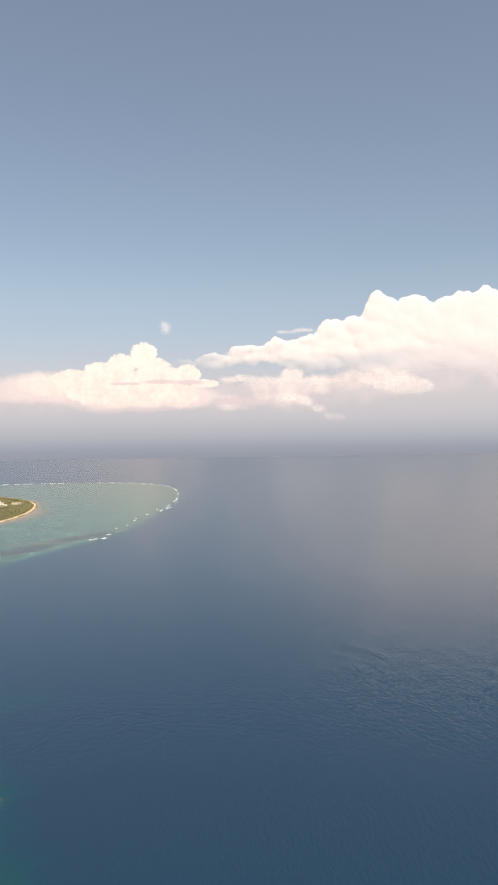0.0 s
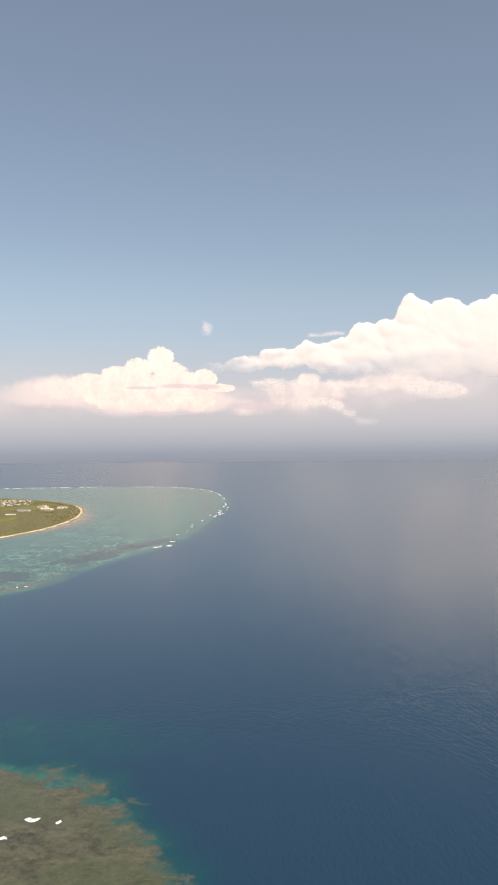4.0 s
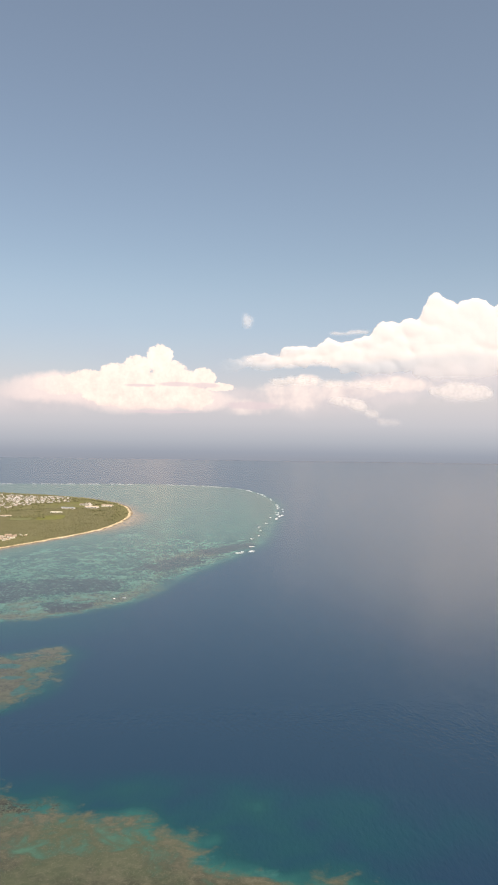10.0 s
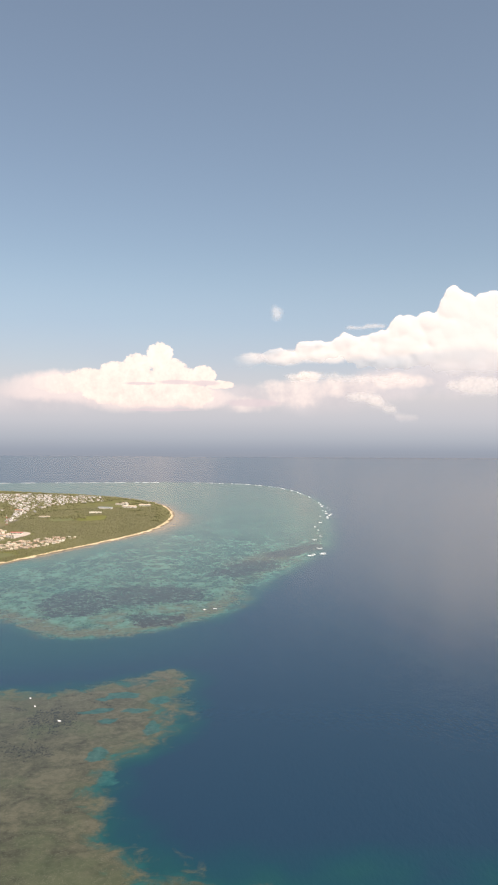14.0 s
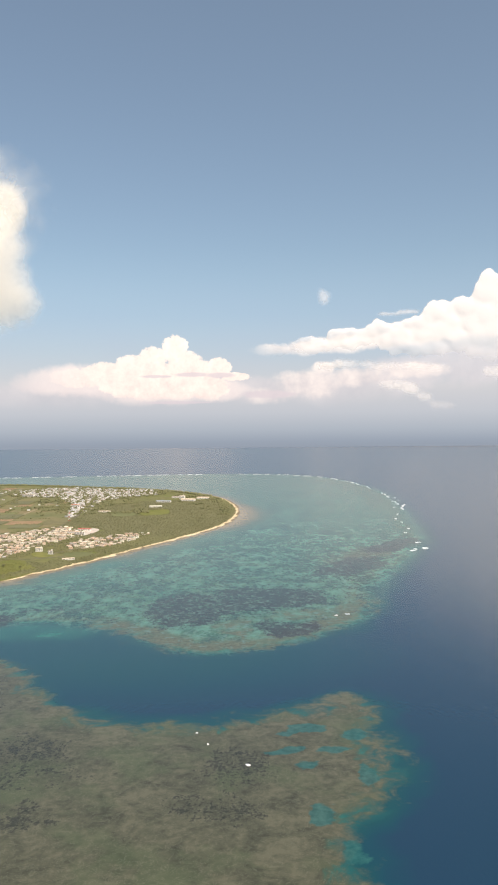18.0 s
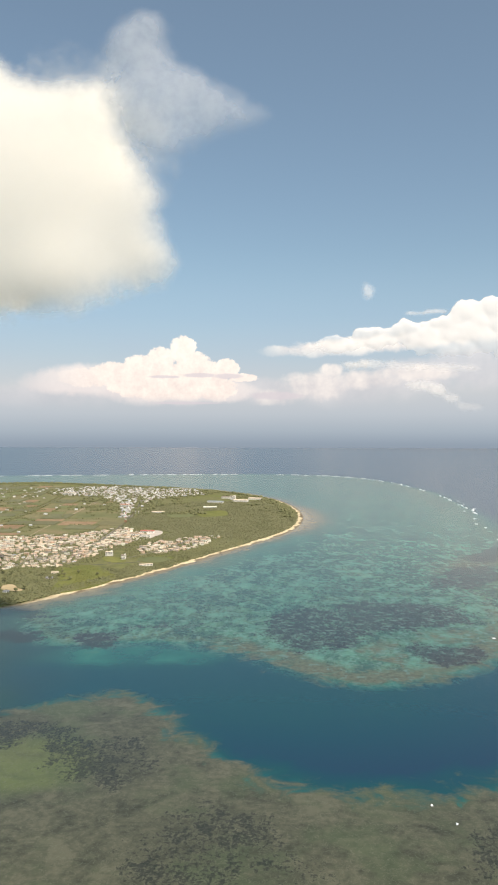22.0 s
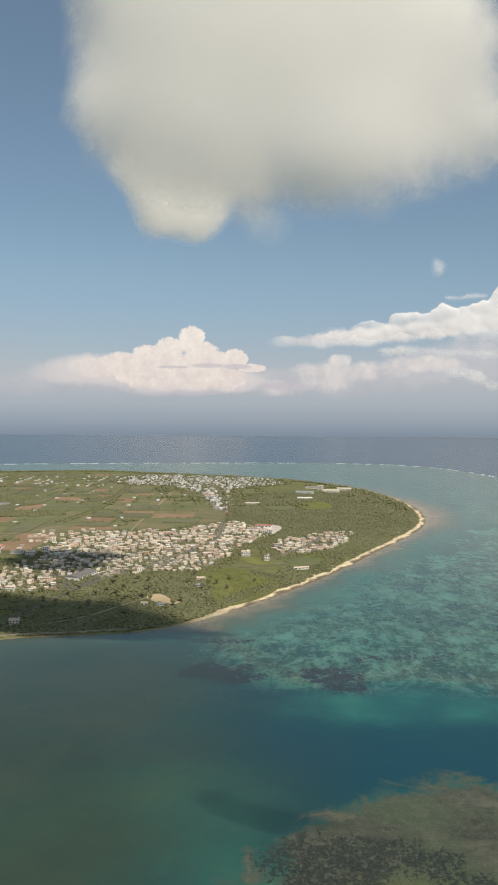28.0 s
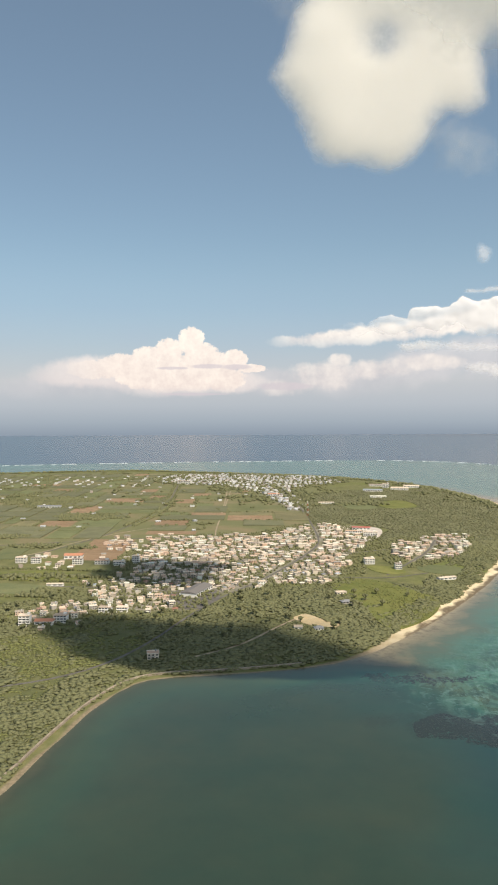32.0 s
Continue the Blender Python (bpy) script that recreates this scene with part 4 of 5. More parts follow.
def flat_house(wide, deep, storeys, tank, porch, label):
    thing = tagged(new("house"), label, "house", "houses of the town")
    floor = 1.25
    h = storeys * floor
    bm = one_box(-wide / 2, -deep / 2, -0.3, wide / 2, deep / 2, h)
    part("wall", bm, WALL, thing)
    bm, rim = one_box(-wide / 2 - 0.18, -deep / 2 - 0.18, h, wide / 2 + 0.18, deep / 2 + 0.18, h + 0.12), bmesh.new()
    for c in ((-wide / 2 - 0.18, -deep / 2 - 0.18, wide / 2 + 0.18, -deep / 2 - 0.08), (-wide / 2 - 0.18, deep / 2 + 0.08, wide / 2 + 0.18, deep / 2 + 0.18),
              (-wide / 2 - 0.18, -deep / 2 - 0.08, -wide / 2 - 0.08, deep / 2 + 0.08), (wide / 2 + 0.08, -deep / 2 - 0.08, wide / 2 + 0.18, deep / 2 + 0.08)):
        box(rim, c[0], c[1], h + 0.124, c[2], c[3], h + 0.32)
    part("parapet", rim, WALL, part("roof", bm, ROOF, thing))
    windows(thing, wide, deep, floor, storeys, 2 if wide < 4.4 else 3)
    if tank:
        bm = bmesh.new()
        bmesh.ops.create_cone(bm, cap_ends=True, segments=8, radius1=0.35, radius2=0.35, depth=0.8, matrix=Matrix.Translation((wide * 0.25, deep * 0.2, h + 0.52)))
        part("water_tank", bm, METAL, thing)
    if porch:
        part("balcony", one_box(-wide * 0.4, -deep / 2 - 0.75, h - floor, wide * 0.2, -deep / 2 - 0.032, h - floor + 0.35), WALL, thing)
    return thing


def hip_house(wide, deep, mat, label):
    thing = tagged(new("house"), label, "house", "houses of the town")
    part("wall", one_box(-wide / 2, -deep / 2, -0.3, wide / 2, deep / 2, 1.15), WALL, thing)
    bm = bmesh.new()
    e, r = 0.35, wide * 0.22
    low = [bm.verts.new(c) for c in ((-wide / 2 - e, -deep / 2 - e, 1.1), (wide / 2 + e, -deep / 2 - e, 1.1), (wide / 2 + e, deep / 2 + e, 1.1), (-wide / 2 - e, deep / 2 + e, 1.1))]
    ridge = [bm.verts.new((-r, 0, 2.0)), bm.verts.new((r, 0, 2.0))]
    for f in ((low[0], low[1], ridge[1], ridge[0]), (low[1], low[2], ridge[1]), (low[2], low[3], ridge[0], ridge[1]), (low[3], low[0], ridge[0]), tuple(low[::-1])):
        bm.faces.new(f)
    part("roof", bm, mat, thing)
    windows(thing, wide, deep, 1.2, 1, 3)
    return thing


def block(wide, deep, storeys, bays, label, category="apartment block", roof_mat=None, wall_mat=None):
    """A framed concrete building with a balcony on every floor."""
    thing = tagged(new("apartment_block"), label, category)
    floor = 1.25
    h = storeys * floor
    part("wall", one_box(-wide / 2, -deep / 2, -0.3, wide / 2, deep / 2, h), wall_mat or WHITE_WALL, thing)
    part("roof", one_box(-wide / 2 - 0.15, -deep / 2 - 0.15, h, wide / 2 + 0.15, deep / 2 + 0.15, h + 0.3), roof_mat or ROOF, thing)
    part("stair_tower", one_box(wide * 0.2, -deep * 0.1, h + 0.3, wide * 0.42, deep * 0.35, h + 1.2), wall_mat or WHITE_WALL, thing)
    for s in range(storeys):
        part("balcony", one_box(-wide / 2 + 0.1, -deep / 2 - 0.55, s * floor + 0.02, wide / 2 - 0.1, -deep / 2 - 0.034, s * floor + 0.45), wall_mat or WHITE_WALL, thing)
        for k in range(bays):
            x = -wide / 2 + wide * (k + 0.5) / bays
            part("window", one_box(x - wide / bays * 0.36, -deep / 2 - 0.03, s * floor + 0.5, x + wide / bays * 0.36, -deep / 2 + 0.02, s * floor + 1.1), GLASS, thing)
        part("window", one_box(-wide / 2 - 0.03, -deep * 0.25, s * floor + 0.5, -wide / 2 + 0.02, deep * 0.05, s * floor + 1.0), GLASS, thing)
    return thing


def hall(wide, deep, high, roof_mat, label, category="hall"):
    """A long low building under a shallow gable."""
    thing = tagged(new("hall"), label, category)
    part("wall", one_box(-wide / 2, -deep / 2, -0.3, wide / 2, deep / 2, high), WHITE_WALL, thing)
    bm = bmesh.new()
    e = 0.3
    a = [bm.verts.new((x, y, z)) for x in (-wide / 2 - e, wide / 2 + e) for y, z in ((-deep / 2 - e, high), (0, high + deep * 0.12), (deep / 2 + e, high))]
    for f in ((0, 3, 4, 1), (1, 4, 5, 2), (0, 1, 2), (5, 4, 3), (0, 2, 5, 3)):
        bm.faces.new([a[i] for i in f])
    part("roof", bm, roof_mat, thing)
    for k in range(max(3, int(wide / 3))):
        n_ = max(3, int(wide / 3))
        x = -wide / 2 + wide * (k + 0.5) / n_
        part("window", one_box(x - wide / n_ * 0.3, -deep / 2 - 0.03, high * 0.4, x + wide / n_ * 0.3, -deep / 2 + 0.02, high * 0.75), GLASS, thing)
    return thing


def stand(thing, x, y, turn):
    thing.matrix_basis = pose(x, y, at_height(x, y), 0, 0, turn)
    return thing


HOUSES = [
    flat_house(4.6, 3.8, 1, True, False, "single-storey pale concrete house with a flat roof"), flat_house(4.2, 4.0, 2, True, True, "two-storey white concrete house with a balcony"),
    flat_house(3.6, 3.4, 2, False, True, "small two-storey cream concrete house"), flat_house(5.4, 4.2, 1, False, False, "wide low concrete house with a stained roof"),
    flat_house(5.0, 3.6, 2, True, False, "two-storey concrete house with a roof tank"), flat_house(4.0, 4.4, 1, True, True, "grey concrete house with a porch"),
    hip_house(4.4, 3.6, TILE, "old house with a hipped red tile roof"), hip_house(4.8, 3.8, METAL, "low house with a hipped metal roof"),
    flat_house(4.4, 4.2, 3, True, True, "three-storey white concrete house")]
rng_ = np.random.default_rng(5)
taken = []  # places with a building on them, and how far round it stays clear
LANDMARKS = [
    (block(5.5, 4.2, 4, 3, "four-storey cream apartment block beside the scrub"), -831, 955, 4), (block(6.5, 4.0, 3, 4, "three-storey white apartment block with balconies"), -815, 962, 2),
    (block(7.0, 4.2, 3, 4, "three-storey white apartment block"), -648, 1130, 8), (block(4.4, 4.0, 3, 3, "grey three-storey block on a lawn"), -630, 1112, 4),
    (block(6.6, 3.6, 2, 4, "low pale apartment row with balconies"), -798, 984, 0), (block(6.0, 3.6, 2, 4, "low pale apartment row"), -789, 985, 0),
    (block(10, 5, 2, 5, "long white two-storey building", "school"), -835, 1120, 6), (block(8, 5, 2, 4, "pale two-storey office building", "office"), -822, 1116, 6),
    (hall(13, 9, 2.4, ORANGE_ROOF, "hall with a broad orange roof"), -862, 1142, 8), (hall(26, 10, 2.4, DARK_ROOF, "large store with a dark low roof", "store"), -756, 1031, 76),
    (hall(16, 6, 2.4, RED_ROOF, "school hall with a red roof", "school"), -642, 1296, -4), (block(14, 4.5, 2, 7, "long white school building", "school"), -650, 1272, -4),
    (block(12, 4.5, 3, 6, "white three-storey school building", "school"), -637, 1256, -4), (hall(20, 7, 1.7, ROOF, "long white greenhouse hall", "hall"), -600, 1590, 3),
    (hall(24, 12, 3.0, ROOF, "pale factory hall near the shore", "factory"), -560, 1700, -10), (hall(24, 8, 2.4, ROOF, "long white factory hall", "factory"), -586, 1760, -8),
    (block(14, 10, 4, 5, "pink hotel among trees", "hotel", ORANGE_ROOF), -733, 1585, 4), (block(9, 7, 5, 4, "tall white factory tower", "factory"), -576, 1735, -8),
    (flat_house(5.0, 4.6, 2, True, True, "white villa among the coastal trees"), -758, 909, 12), (hip_house(5.6, 4.0, METAL, "house with a pale blue metal roof"), -670, 1012, 20),
    (flat_house(6.0, 3.6, 1, False, False, "low white house at the edge of the meadow"), -672, 1034, 16), (hip_house(4.2, 4.0, METAL, "small house in the sandy clearing"), -686, 957, 10),
    (flat_house(4.0, 3.4, 1, False, False, "grey shed in the clearing"), -696, 957, 6), (hall(12, 4, 1.4, ROOF, "long low white shed near the beach"), -603, 1083, 24),
    (hall(10, 3.6, 1.4, ROOF, "low white stable in a field"), -845, 1046, 5), (block(7.5, 4.5, 3, 4, "three-storey white apartment row"), -894, 1122, 8), (block(6.5, 4.5, 3, 4, "three-storey grey apartment row"), -883, 1121, 8), (block(7.0, 4.5, 3, 4, "pale three-storey flats with balconies"), -852, 1118, 4), (block(5.0, 4.5, 4, 3, "yellowish four-storey block of flats"), -812, 1124, 4), (hall(9, 6, 2.0, ORANGE_ROOF, "low hall with an orange roof among flats"), -822, 958, 4), (hall(18, 5, 1.6, ROOF, "long white greenhouse row", "hall"), -668, 1516, 4), (hall(22, 10, 2.6, ROOF, "pale factory shed near the shore", "factory"), -538, 1742, -10), (hall(26, 8, 2.6, METAL, "grey factory shed near the shore", "factory"), -600, 1672, -8), (block(22, 8, 4, 8, "large white hospital among trees", "hospital"), -880, 1790, -6), (hall(26, 8, 2.4, METAL, "white metal-roofed farm hall"), -985, 1460, 5)]
for thing, x, y, turn in LANDMARKS:
    stand(thing, x, y, turn)
    taken.append((x, y, 9.0 if "hall" in thing.name or "block" in thing.name else 4.0))


taken += [(-757, 1012, 13.0), (-750, 1000, 9.0), (-748, 1030, 9.0)]


def lots(ring, step, turn, seed, share):
    """House lots on a slightly crooked grid inside a district."""
    r = np.random.default_rng(seed)
    lo, hi = ring.min(0) - 20, ring.max(0) + 20
    c, q = math.cos(radians(turn)), math.sin(radians(turn))
    mid = (lo + hi) / 2
    span = np.hypot(*(hi - lo)) / 2
    gx, gy = np.meshgrid(np.arange(-span, span, step), np.arange(-span, span, step * 0.92))
    gx = gx + np.floor(gx / (step * 4)) * 2.0
    gx, gy = gx.ravel() + r.normal(0, 1.3, gx.size), gy.ravel() + r.normal(0, 1.3, gx.size)
    p = np.stack([mid[0] + gx * c - gy * q, mid[1] + gx * q + gy * c], 1)
    bound = signed_distance(p, ring) + 6 * wavy(p, 25, seed)
    ok = (bound > 0) & (r.random(len(p)) < share * np.clip(0.7 + bound / 25, 0, 1) * np.clip(0.85 + 1.1 * wavy(p, 15, seed + 2), 0.12, 1)) & (road_distance(p) > 3.6) & (signed_distance(p, COAST) > 18)
    for x, y, rad in taken:
        ok &= np.hypot(p[:, 0] - x, p[:, 1] - y) > rad
    p = p[ok]
    kept = []
    for q in p:  # no two houses in one another
        if not kept or (((np.array(kept) - q) ** 2).sum(1).min() > 15.0):
            kept.append(q)
    return np.array(kept)


town_lots = np.concatenate([lots(TOWN, 4.5, 12, 1, 0.95), lots(WEST_END, 4.4, 4, 2, 1.0), lots(EAST_END, 4.7, 28, 3, 0.95), lots(NORTH_WEST, 7.0, 20, 9, 0.6), lots(ROWS_WEST, 8.0, 8, 10, 0.45)])
kept = []
for q in town_lots:
    if not kept or ((np.array(kept) - q) ** 2).sum(1).min() > 15.0:
        kept.append(q)
town_lots = np.array(kept)
order = np.argsort(np.hypot(town_lots[:, 0] + 690, town_lots[:, 1] - 575))
town_lots = town_lots[order]
far_lots = np.concatenate([lots(NORTH_TOWN, 7.4, 0, 4, 0.8), lots(WEST_HAMLETS, 18, 5, 6, 0.5), lots(WEST_FIELDS, 34, 8, 7, 0.35)])
used_first = set()
for k, (x, y) in enumerate(town_lots[:300]):
    i = int(rng_.choice(len(HOUSES), p=(0.17, 0.17, 0.14, 0.12, 0.12, 0.10, 0.07, 0.06, 0.05)))
    m = pose(x, y, at_height(x, y), 0, 0, 14 + 18 * float(wavy(np.array([[x, y]]), 55, 3)[0]) + 90 * int(rng_.random() < 0.4) + rng_.normal(0, 7)) @ Matrix.Scale(rng_.uniform(0.76, 0.96), 4)
    if i in used_first:
        copy_thing(HOUSES[i], m)
    else:
        used_first.add(i)
        HOUSES[i].matrix_basis = m


def far_houses(places, label, seed, mat=None):
    """Blocks with a roof slab and dark openings, joined: too many to pick apart."""
    r = np.random.default_rng(seed)
    unit = np.array([(0, 0, 0), (1, 0, 0), (1, 1, 0), (0, 1, 0), (0, 0, 1), (1, 0, 1), (1, 1, 1), (0, 1, 1)], float)
    sides = np.array([(4, 5, 6, 7), (0, 1, 5, 4), (1, 2, 6, 5), (2, 3, 7, 6), (3, 0, 4, 7)])
    co, fa, slot, at = [], [], [], 0
    for x, y in places:
        wide, deep, high, turn = r.uniform(2.9, 5.0), r.uniform(2.6, 4.0), r.choice([1.0, 1.1, 1.9, 2.0, 2.9], p=(0.3, 0.25, 0.25, 0.15, 0.05)), radians(14 + 90 * (r.random() < 0.4) + r.normal(0, 14))
        z0 = at_height(x, y)
        boxes = [((-wide / 2, -deep / 2, -0.3), (wide / 2, deep / 2, high), 0), ((-wide / 2 - 0.2, -deep / 2 - 0.2, high), (wide / 2 + 0.2, deep / 2 + 0.2, high + 0.25), 0)]
        for s in np.arange(0.35, high - 0.5, 0.95):
            for u in (-0.26, 0.2):
                boxes.append(((wide * u - 0.32, -deep / 2 - 0.04, s), (wide * u + 0.32, -deep / 2 + 0.02, s + 0.42), 1))
        c, q = math.cos(turn), math.sin(turn)
        for a, b, which in boxes:
            v = np.array(a) + unit * (np.array(b) - np.array(a))
            co.append(np.stack([x + v[:, 0] * c - v[:, 1] * q, y + v[:, 0] * q + v[:, 1] * c, z0 + v[:, 2]], 1))
            fa.append(sides + at)
            slot += [which] * 5
            at += 8
    me = bpy.data.meshes.new("houses")
    me.from_pydata(np.concatenate(co).tolist(), [], np.concatenate(fa).tolist())
    me.materials.append(mat or WALLS_FAR)
    me.materials.append(GLASS)
    me.polygons.foreach_set("material_index", np.array(slot, np.int32))
    return tagged(new("houses", me), label, "houses", kind="stuff")


far_houses(town_lots[300:], "crowded pale concrete houses of the town", 7)
far_houses(far_lots, "distant white houses of the northern town", 8, NORTH_HOUSES)

# a red and white lattice mast beside the avenue
mast = tagged(new("radio_mast"), "tall red and white lattice mast", "mast")
MAST_RED, MAST_WHITE = painted("mast_red", ((0.45, 0.08, 0.05),), 0.5), painted("mast_white", ((0.75, 0.74, 0.72),), 0.5)
for k in range(6):
    a, b = 1.1 - k * 0.16, 1.1 - (k + 1) * 0.16
    bm = bmesh.new()
    z0, z1 = k * 2.6, (k + 1) * 2.6
    for sx, sy in ((-1, -1), (1, -1), (1, 1), (-1, 1)):
        lo, hi = Vector((sx * a, sy * a, z0)), Vector((sx * b, sy * b, z1))
        bmesh.ops.create_cone(bm, segments=5, radius1=0.11, radius2=0.10, depth=(hi - lo).length, matrix=Matrix.Translation((lo + hi) / 2) @ (hi - lo).to_track_quat("Z", "Y").to_matrix().to_4x4())
        for ex, ey in (((sy if sx == sy else -sy), 0),):
            lo2, hi2 = Vector((sx * a, sy * a, z0)), Vector(((-sx if sx == sy else sx) * b, (-sy if sx != sy else sy) * b, z1))
            bmesh.ops.create_cone(bm, segments=4, radius1=0.06, radius2=0.06, depth=(hi2 - lo2).length, matrix=Matrix.Translation((lo2 + hi2) / 2) @ (hi2 - lo2).to_track_quat("Z", "Y").to_matrix().to_4x4())
    part("section", bm, MAST_RED if k % 2 == 0 else MAST_WHITE, mast)
stand(mast, -690, 1396, 0)

# ------------------------------------------------ fields
def field_material(name, base, other, size, rows_=0.0):
    m, n = material(name)
    at = n.place()
    own = n.add("ObjectInfo").outputs["Random"]
    c = n.mix(n.step(n.noise(at, 1 / size, 4, 0.65), 0.35, 0.68), base, other)
    c = n.mix(n.math("MULTIPLY", own, 0.5), c, tuple(v * 0.62 for v in base))
    c = n.mix(n.math("MULTIPLY", n.step(n.noise(at, 0.45 / size, 5, 0.7), 0.42, 0.62), 0.5), c, tuple(v * k for v, k in zip(base, (0.62, 0.66, 0.7))))
    c = n.mix(n.math("MULTIPLY", n.step(n.noise(at, 0.5, 4, 0.7), 0.52, 0.7), 0.35), c, tuple(v * k for v, k in zip(other, (1.25, 1.1, 0.9))))
    if rows_:
        c = n.mix(n.math("MULTIPLY", n.step(n.noise(n.scaled(at, 0.03, rows_, 1, 0.07), 1.0, 2), 0.45, 0.6), 0.4), c, other)
    n.done(n.surface(c, 0.9, n.bump(n.noise(at, 1.6, 3), 0.6, 0.3), 0.15))
    return m


CANE = field_material("sugar_cane", (0.166, 0.170, 0.094), (0.205, 0.197, 0.112), 9.0, 0.5)
GREEN = field_material("green_crop", (0.166, 0.186, 0.086), (0.215, 0.216, 0.104), 14.0, 0.8)
DRY = field_material("dry_grass", (0.215, 0.200, 0.105), (0.275, 0.240, 0.130), 10.0)
SOIL = field_material("bare_soil", (0.30, 0.195, 0.115), (0.35, 0.25, 0.155), 8.0, 0.9)
MOWN = field_material("meadow_grass", (0.177, 0.195, 0.057), (0.247, 0.236, 0.079), 12.0)
PAVED = field_material("pale_paving", (0.58, 0.49, 0.42), (0.66, 0.60, 0.53), 5.0)
SAND = field_material("bare_sand", (0.56, 0.43, 0.25), (0.66, 0.54, 0.34), 6.0)


def parcels(x0, y0, x1, y1, r):
    """Splits a rectangle into unequal plots."""
    w_, h_ = x1 - x0, y1 - y0
    if w_ * h_ < 1500 or (w_ * h_ < 4500 and r.random() < 0.45):
        return [(x0, y0, x1, y1)]
    s = r.uniform(0.36, 0.64)
    if w_ * r.uniform(0.8, 1.6) > h_:
        return parcels(x0, y0, x0 + w_ * s, y1, r) + parcels(x0 + w_ * s, y0, x1, y1, r)
    return parcels(x0, y0, x1, y0 + h_ * s, r) + parcels(x0, y0 + h_ * s, x1, y1, r)


CROPS = {"cane": (CANE, 0.9, "plot of tall green sugar cane"), "green": (GREEN, 0.45, "bright green crop field"), "dry": (DRY, 0.3, "dry yellowish grass plot"), "soil": (SOIL, 0.16, "ploughed orange-brown soil")}
hedge_lines = []
BARE = ((-840, 1330), (-828, 1515), (-765, 1385), (-792, 1254))
plots = parcels(-1330, 1130, -690, 1700, np.random.default_rng(31)) + parcels(-1330, 1712, -905, 2010, np.random.default_rng(33))
fields = 0
for x0, y0, x1, y1 in plots:
    g = 1.6
    quad = np.array([(x0 + g, y0 + g), (x1 - g, y0 + g), (x1 - g, y1 - g), (x0 + g, y1 - g)])
    quad[:, 0] -= (quad[:, 1] - 1400) * 0.065
    ring = np.array([quad[0] * (1 - s) + quad[1] * s for s in (0, 0.25, 0.5, 0.75)] + [quad[1] * (1 - s) + quad[2] * s for s in (0, 0.25, 0.5, 0.75)]
                    + [quad[2] * (1 - s) + quad[3] * s for s in (0, 0.25, 0.5, 0.75)] + [quad[3] * (1 - s) + quad[0] * s for s in (0, 0.25, 0.5, 0.75)])
    probe = np.concatenate([ring, ring.mean(0)[None]])
    if (signed_distance(probe, TOWN) > -9).any() or (signed_distance(probe, COAST) < 40).any() or (signed_distance(probe, FOREST) > 5).any():
        continue
    mid_line = np.concatenate([quad[:1] * (1 - s) + quad[2:3] * s for s in np.linspace(0.1, 0.9, 7)] + [quad[1:2] * (1 - s) + quad[3:4] * s for s in np.linspace(0.1, 0.9, 7)])
    if road_distance(mid_line).min() < 3.5 and road_distance(ring.mean(0)[None])[0] < 12:
        continue
    kind_ = rng_.choice(["cane", "green", "dry", "soil"], p=(0.42, 0.27, 0.20, 0.11))
    if any(abs(a - quad[:, 0].mean()) < (x1 - x0) / 2 and y0 < b < y1 for a, b in BARE):
        kind_ = "soil"
    mat, high, text = CROPS[kind_]
    bm = bmesh.new()
    z = 3.0
    top = [bm.verts.new((*c, z + high)) for c in ring]
    low = [bm.verts.new((*c, z - 0.2)) for c in ring]
    bm.faces.new(top)
    for i in range(16):
        bm.faces.new((low[i], low[(i + 1) % 16], top[(i + 1) % 16], top[i]))
    me = bpy.data.meshes.new("field")
    bm.to_mesh(me)
    bm.free()
    me.materials.append(mat)
    tagged(new("field", me), text, "field", "farm plots")
    fields += 1
    if rng_.random() < 0.4:
        hedge_lines.append((quad[3], quad[2]))
    if rng_.random() < 0.2:
        hedge_lines.append((quad[1], quad[2]))


def patch(name, ring, mat, label, category, lift, grow=4.0):
    p = smooth_line(ring, True, 2)
    z = island_height(p)
    n = len(p)
    c = p.mean(0)
    co = np.concatenate([np.column_stack([p, z + lift]), np.column_stack([p, z - 0.3]), [[*c, at_height(*c) + lift]]])
    fa = [(i, (i + 1) % n, 2 * n) for i in range(n)] + [(n + i, n + (i + 1) % n, (i + 1) % n, i) for i in range(n)]
    me = bpy.data.meshes.new(name)
    me.from_pydata(co.tolist(), [], fa)
    me.materials.append(mat)
    return tagged(new(name, me), label, category, kind="structure")


patch("meadow", MEADOW, MOWN, "bright green open meadow", "meadow", 0.5)
patch("clearing", CLEARING, SAND, "bare sandy clearing among the trees", "clearing", 0.22)
patch("lawn", np.array([(-655, 1120), (-636, 1124), (-622, 1100), (-640, 1090)], float), MOWN, "mown lawn beside the flats", "lawn", 0.2)
patch("lawn", np.array([(-618, 1128), (-584, 1128), (-590, 1096), (-616, 1100)], float), GREEN, "green plot among houses", "lawn", 0.2)
patch("paddock", np.array([(-656, 1518), (-616, 1526), (-609, 1455), (-645, 1452)], float), GREEN, "green paddock in the forest", "paddock", 0.3)
patch("paddock", np.array([(-612, 1528), (-572, 1562), (-560, 1478), (-602, 1455)], float), MOWN, "bright paddock in the forest", "paddock", 0.3)
patch("paddock", np.array([(-1000, 1110), (-930, 1098), (-900, 1096), (-905, 1062), (-960, 1066), (-1020, 1080)], float), GREEN, "light green pasture west of the town", "paddock", 0.3)
patch("paddock", np.array([(-896, 1092), (-838, 1086), (-840, 1058), (-896, 1060)], float), MOWN, "mown green pasture beside the flats", "paddock", 0.3)
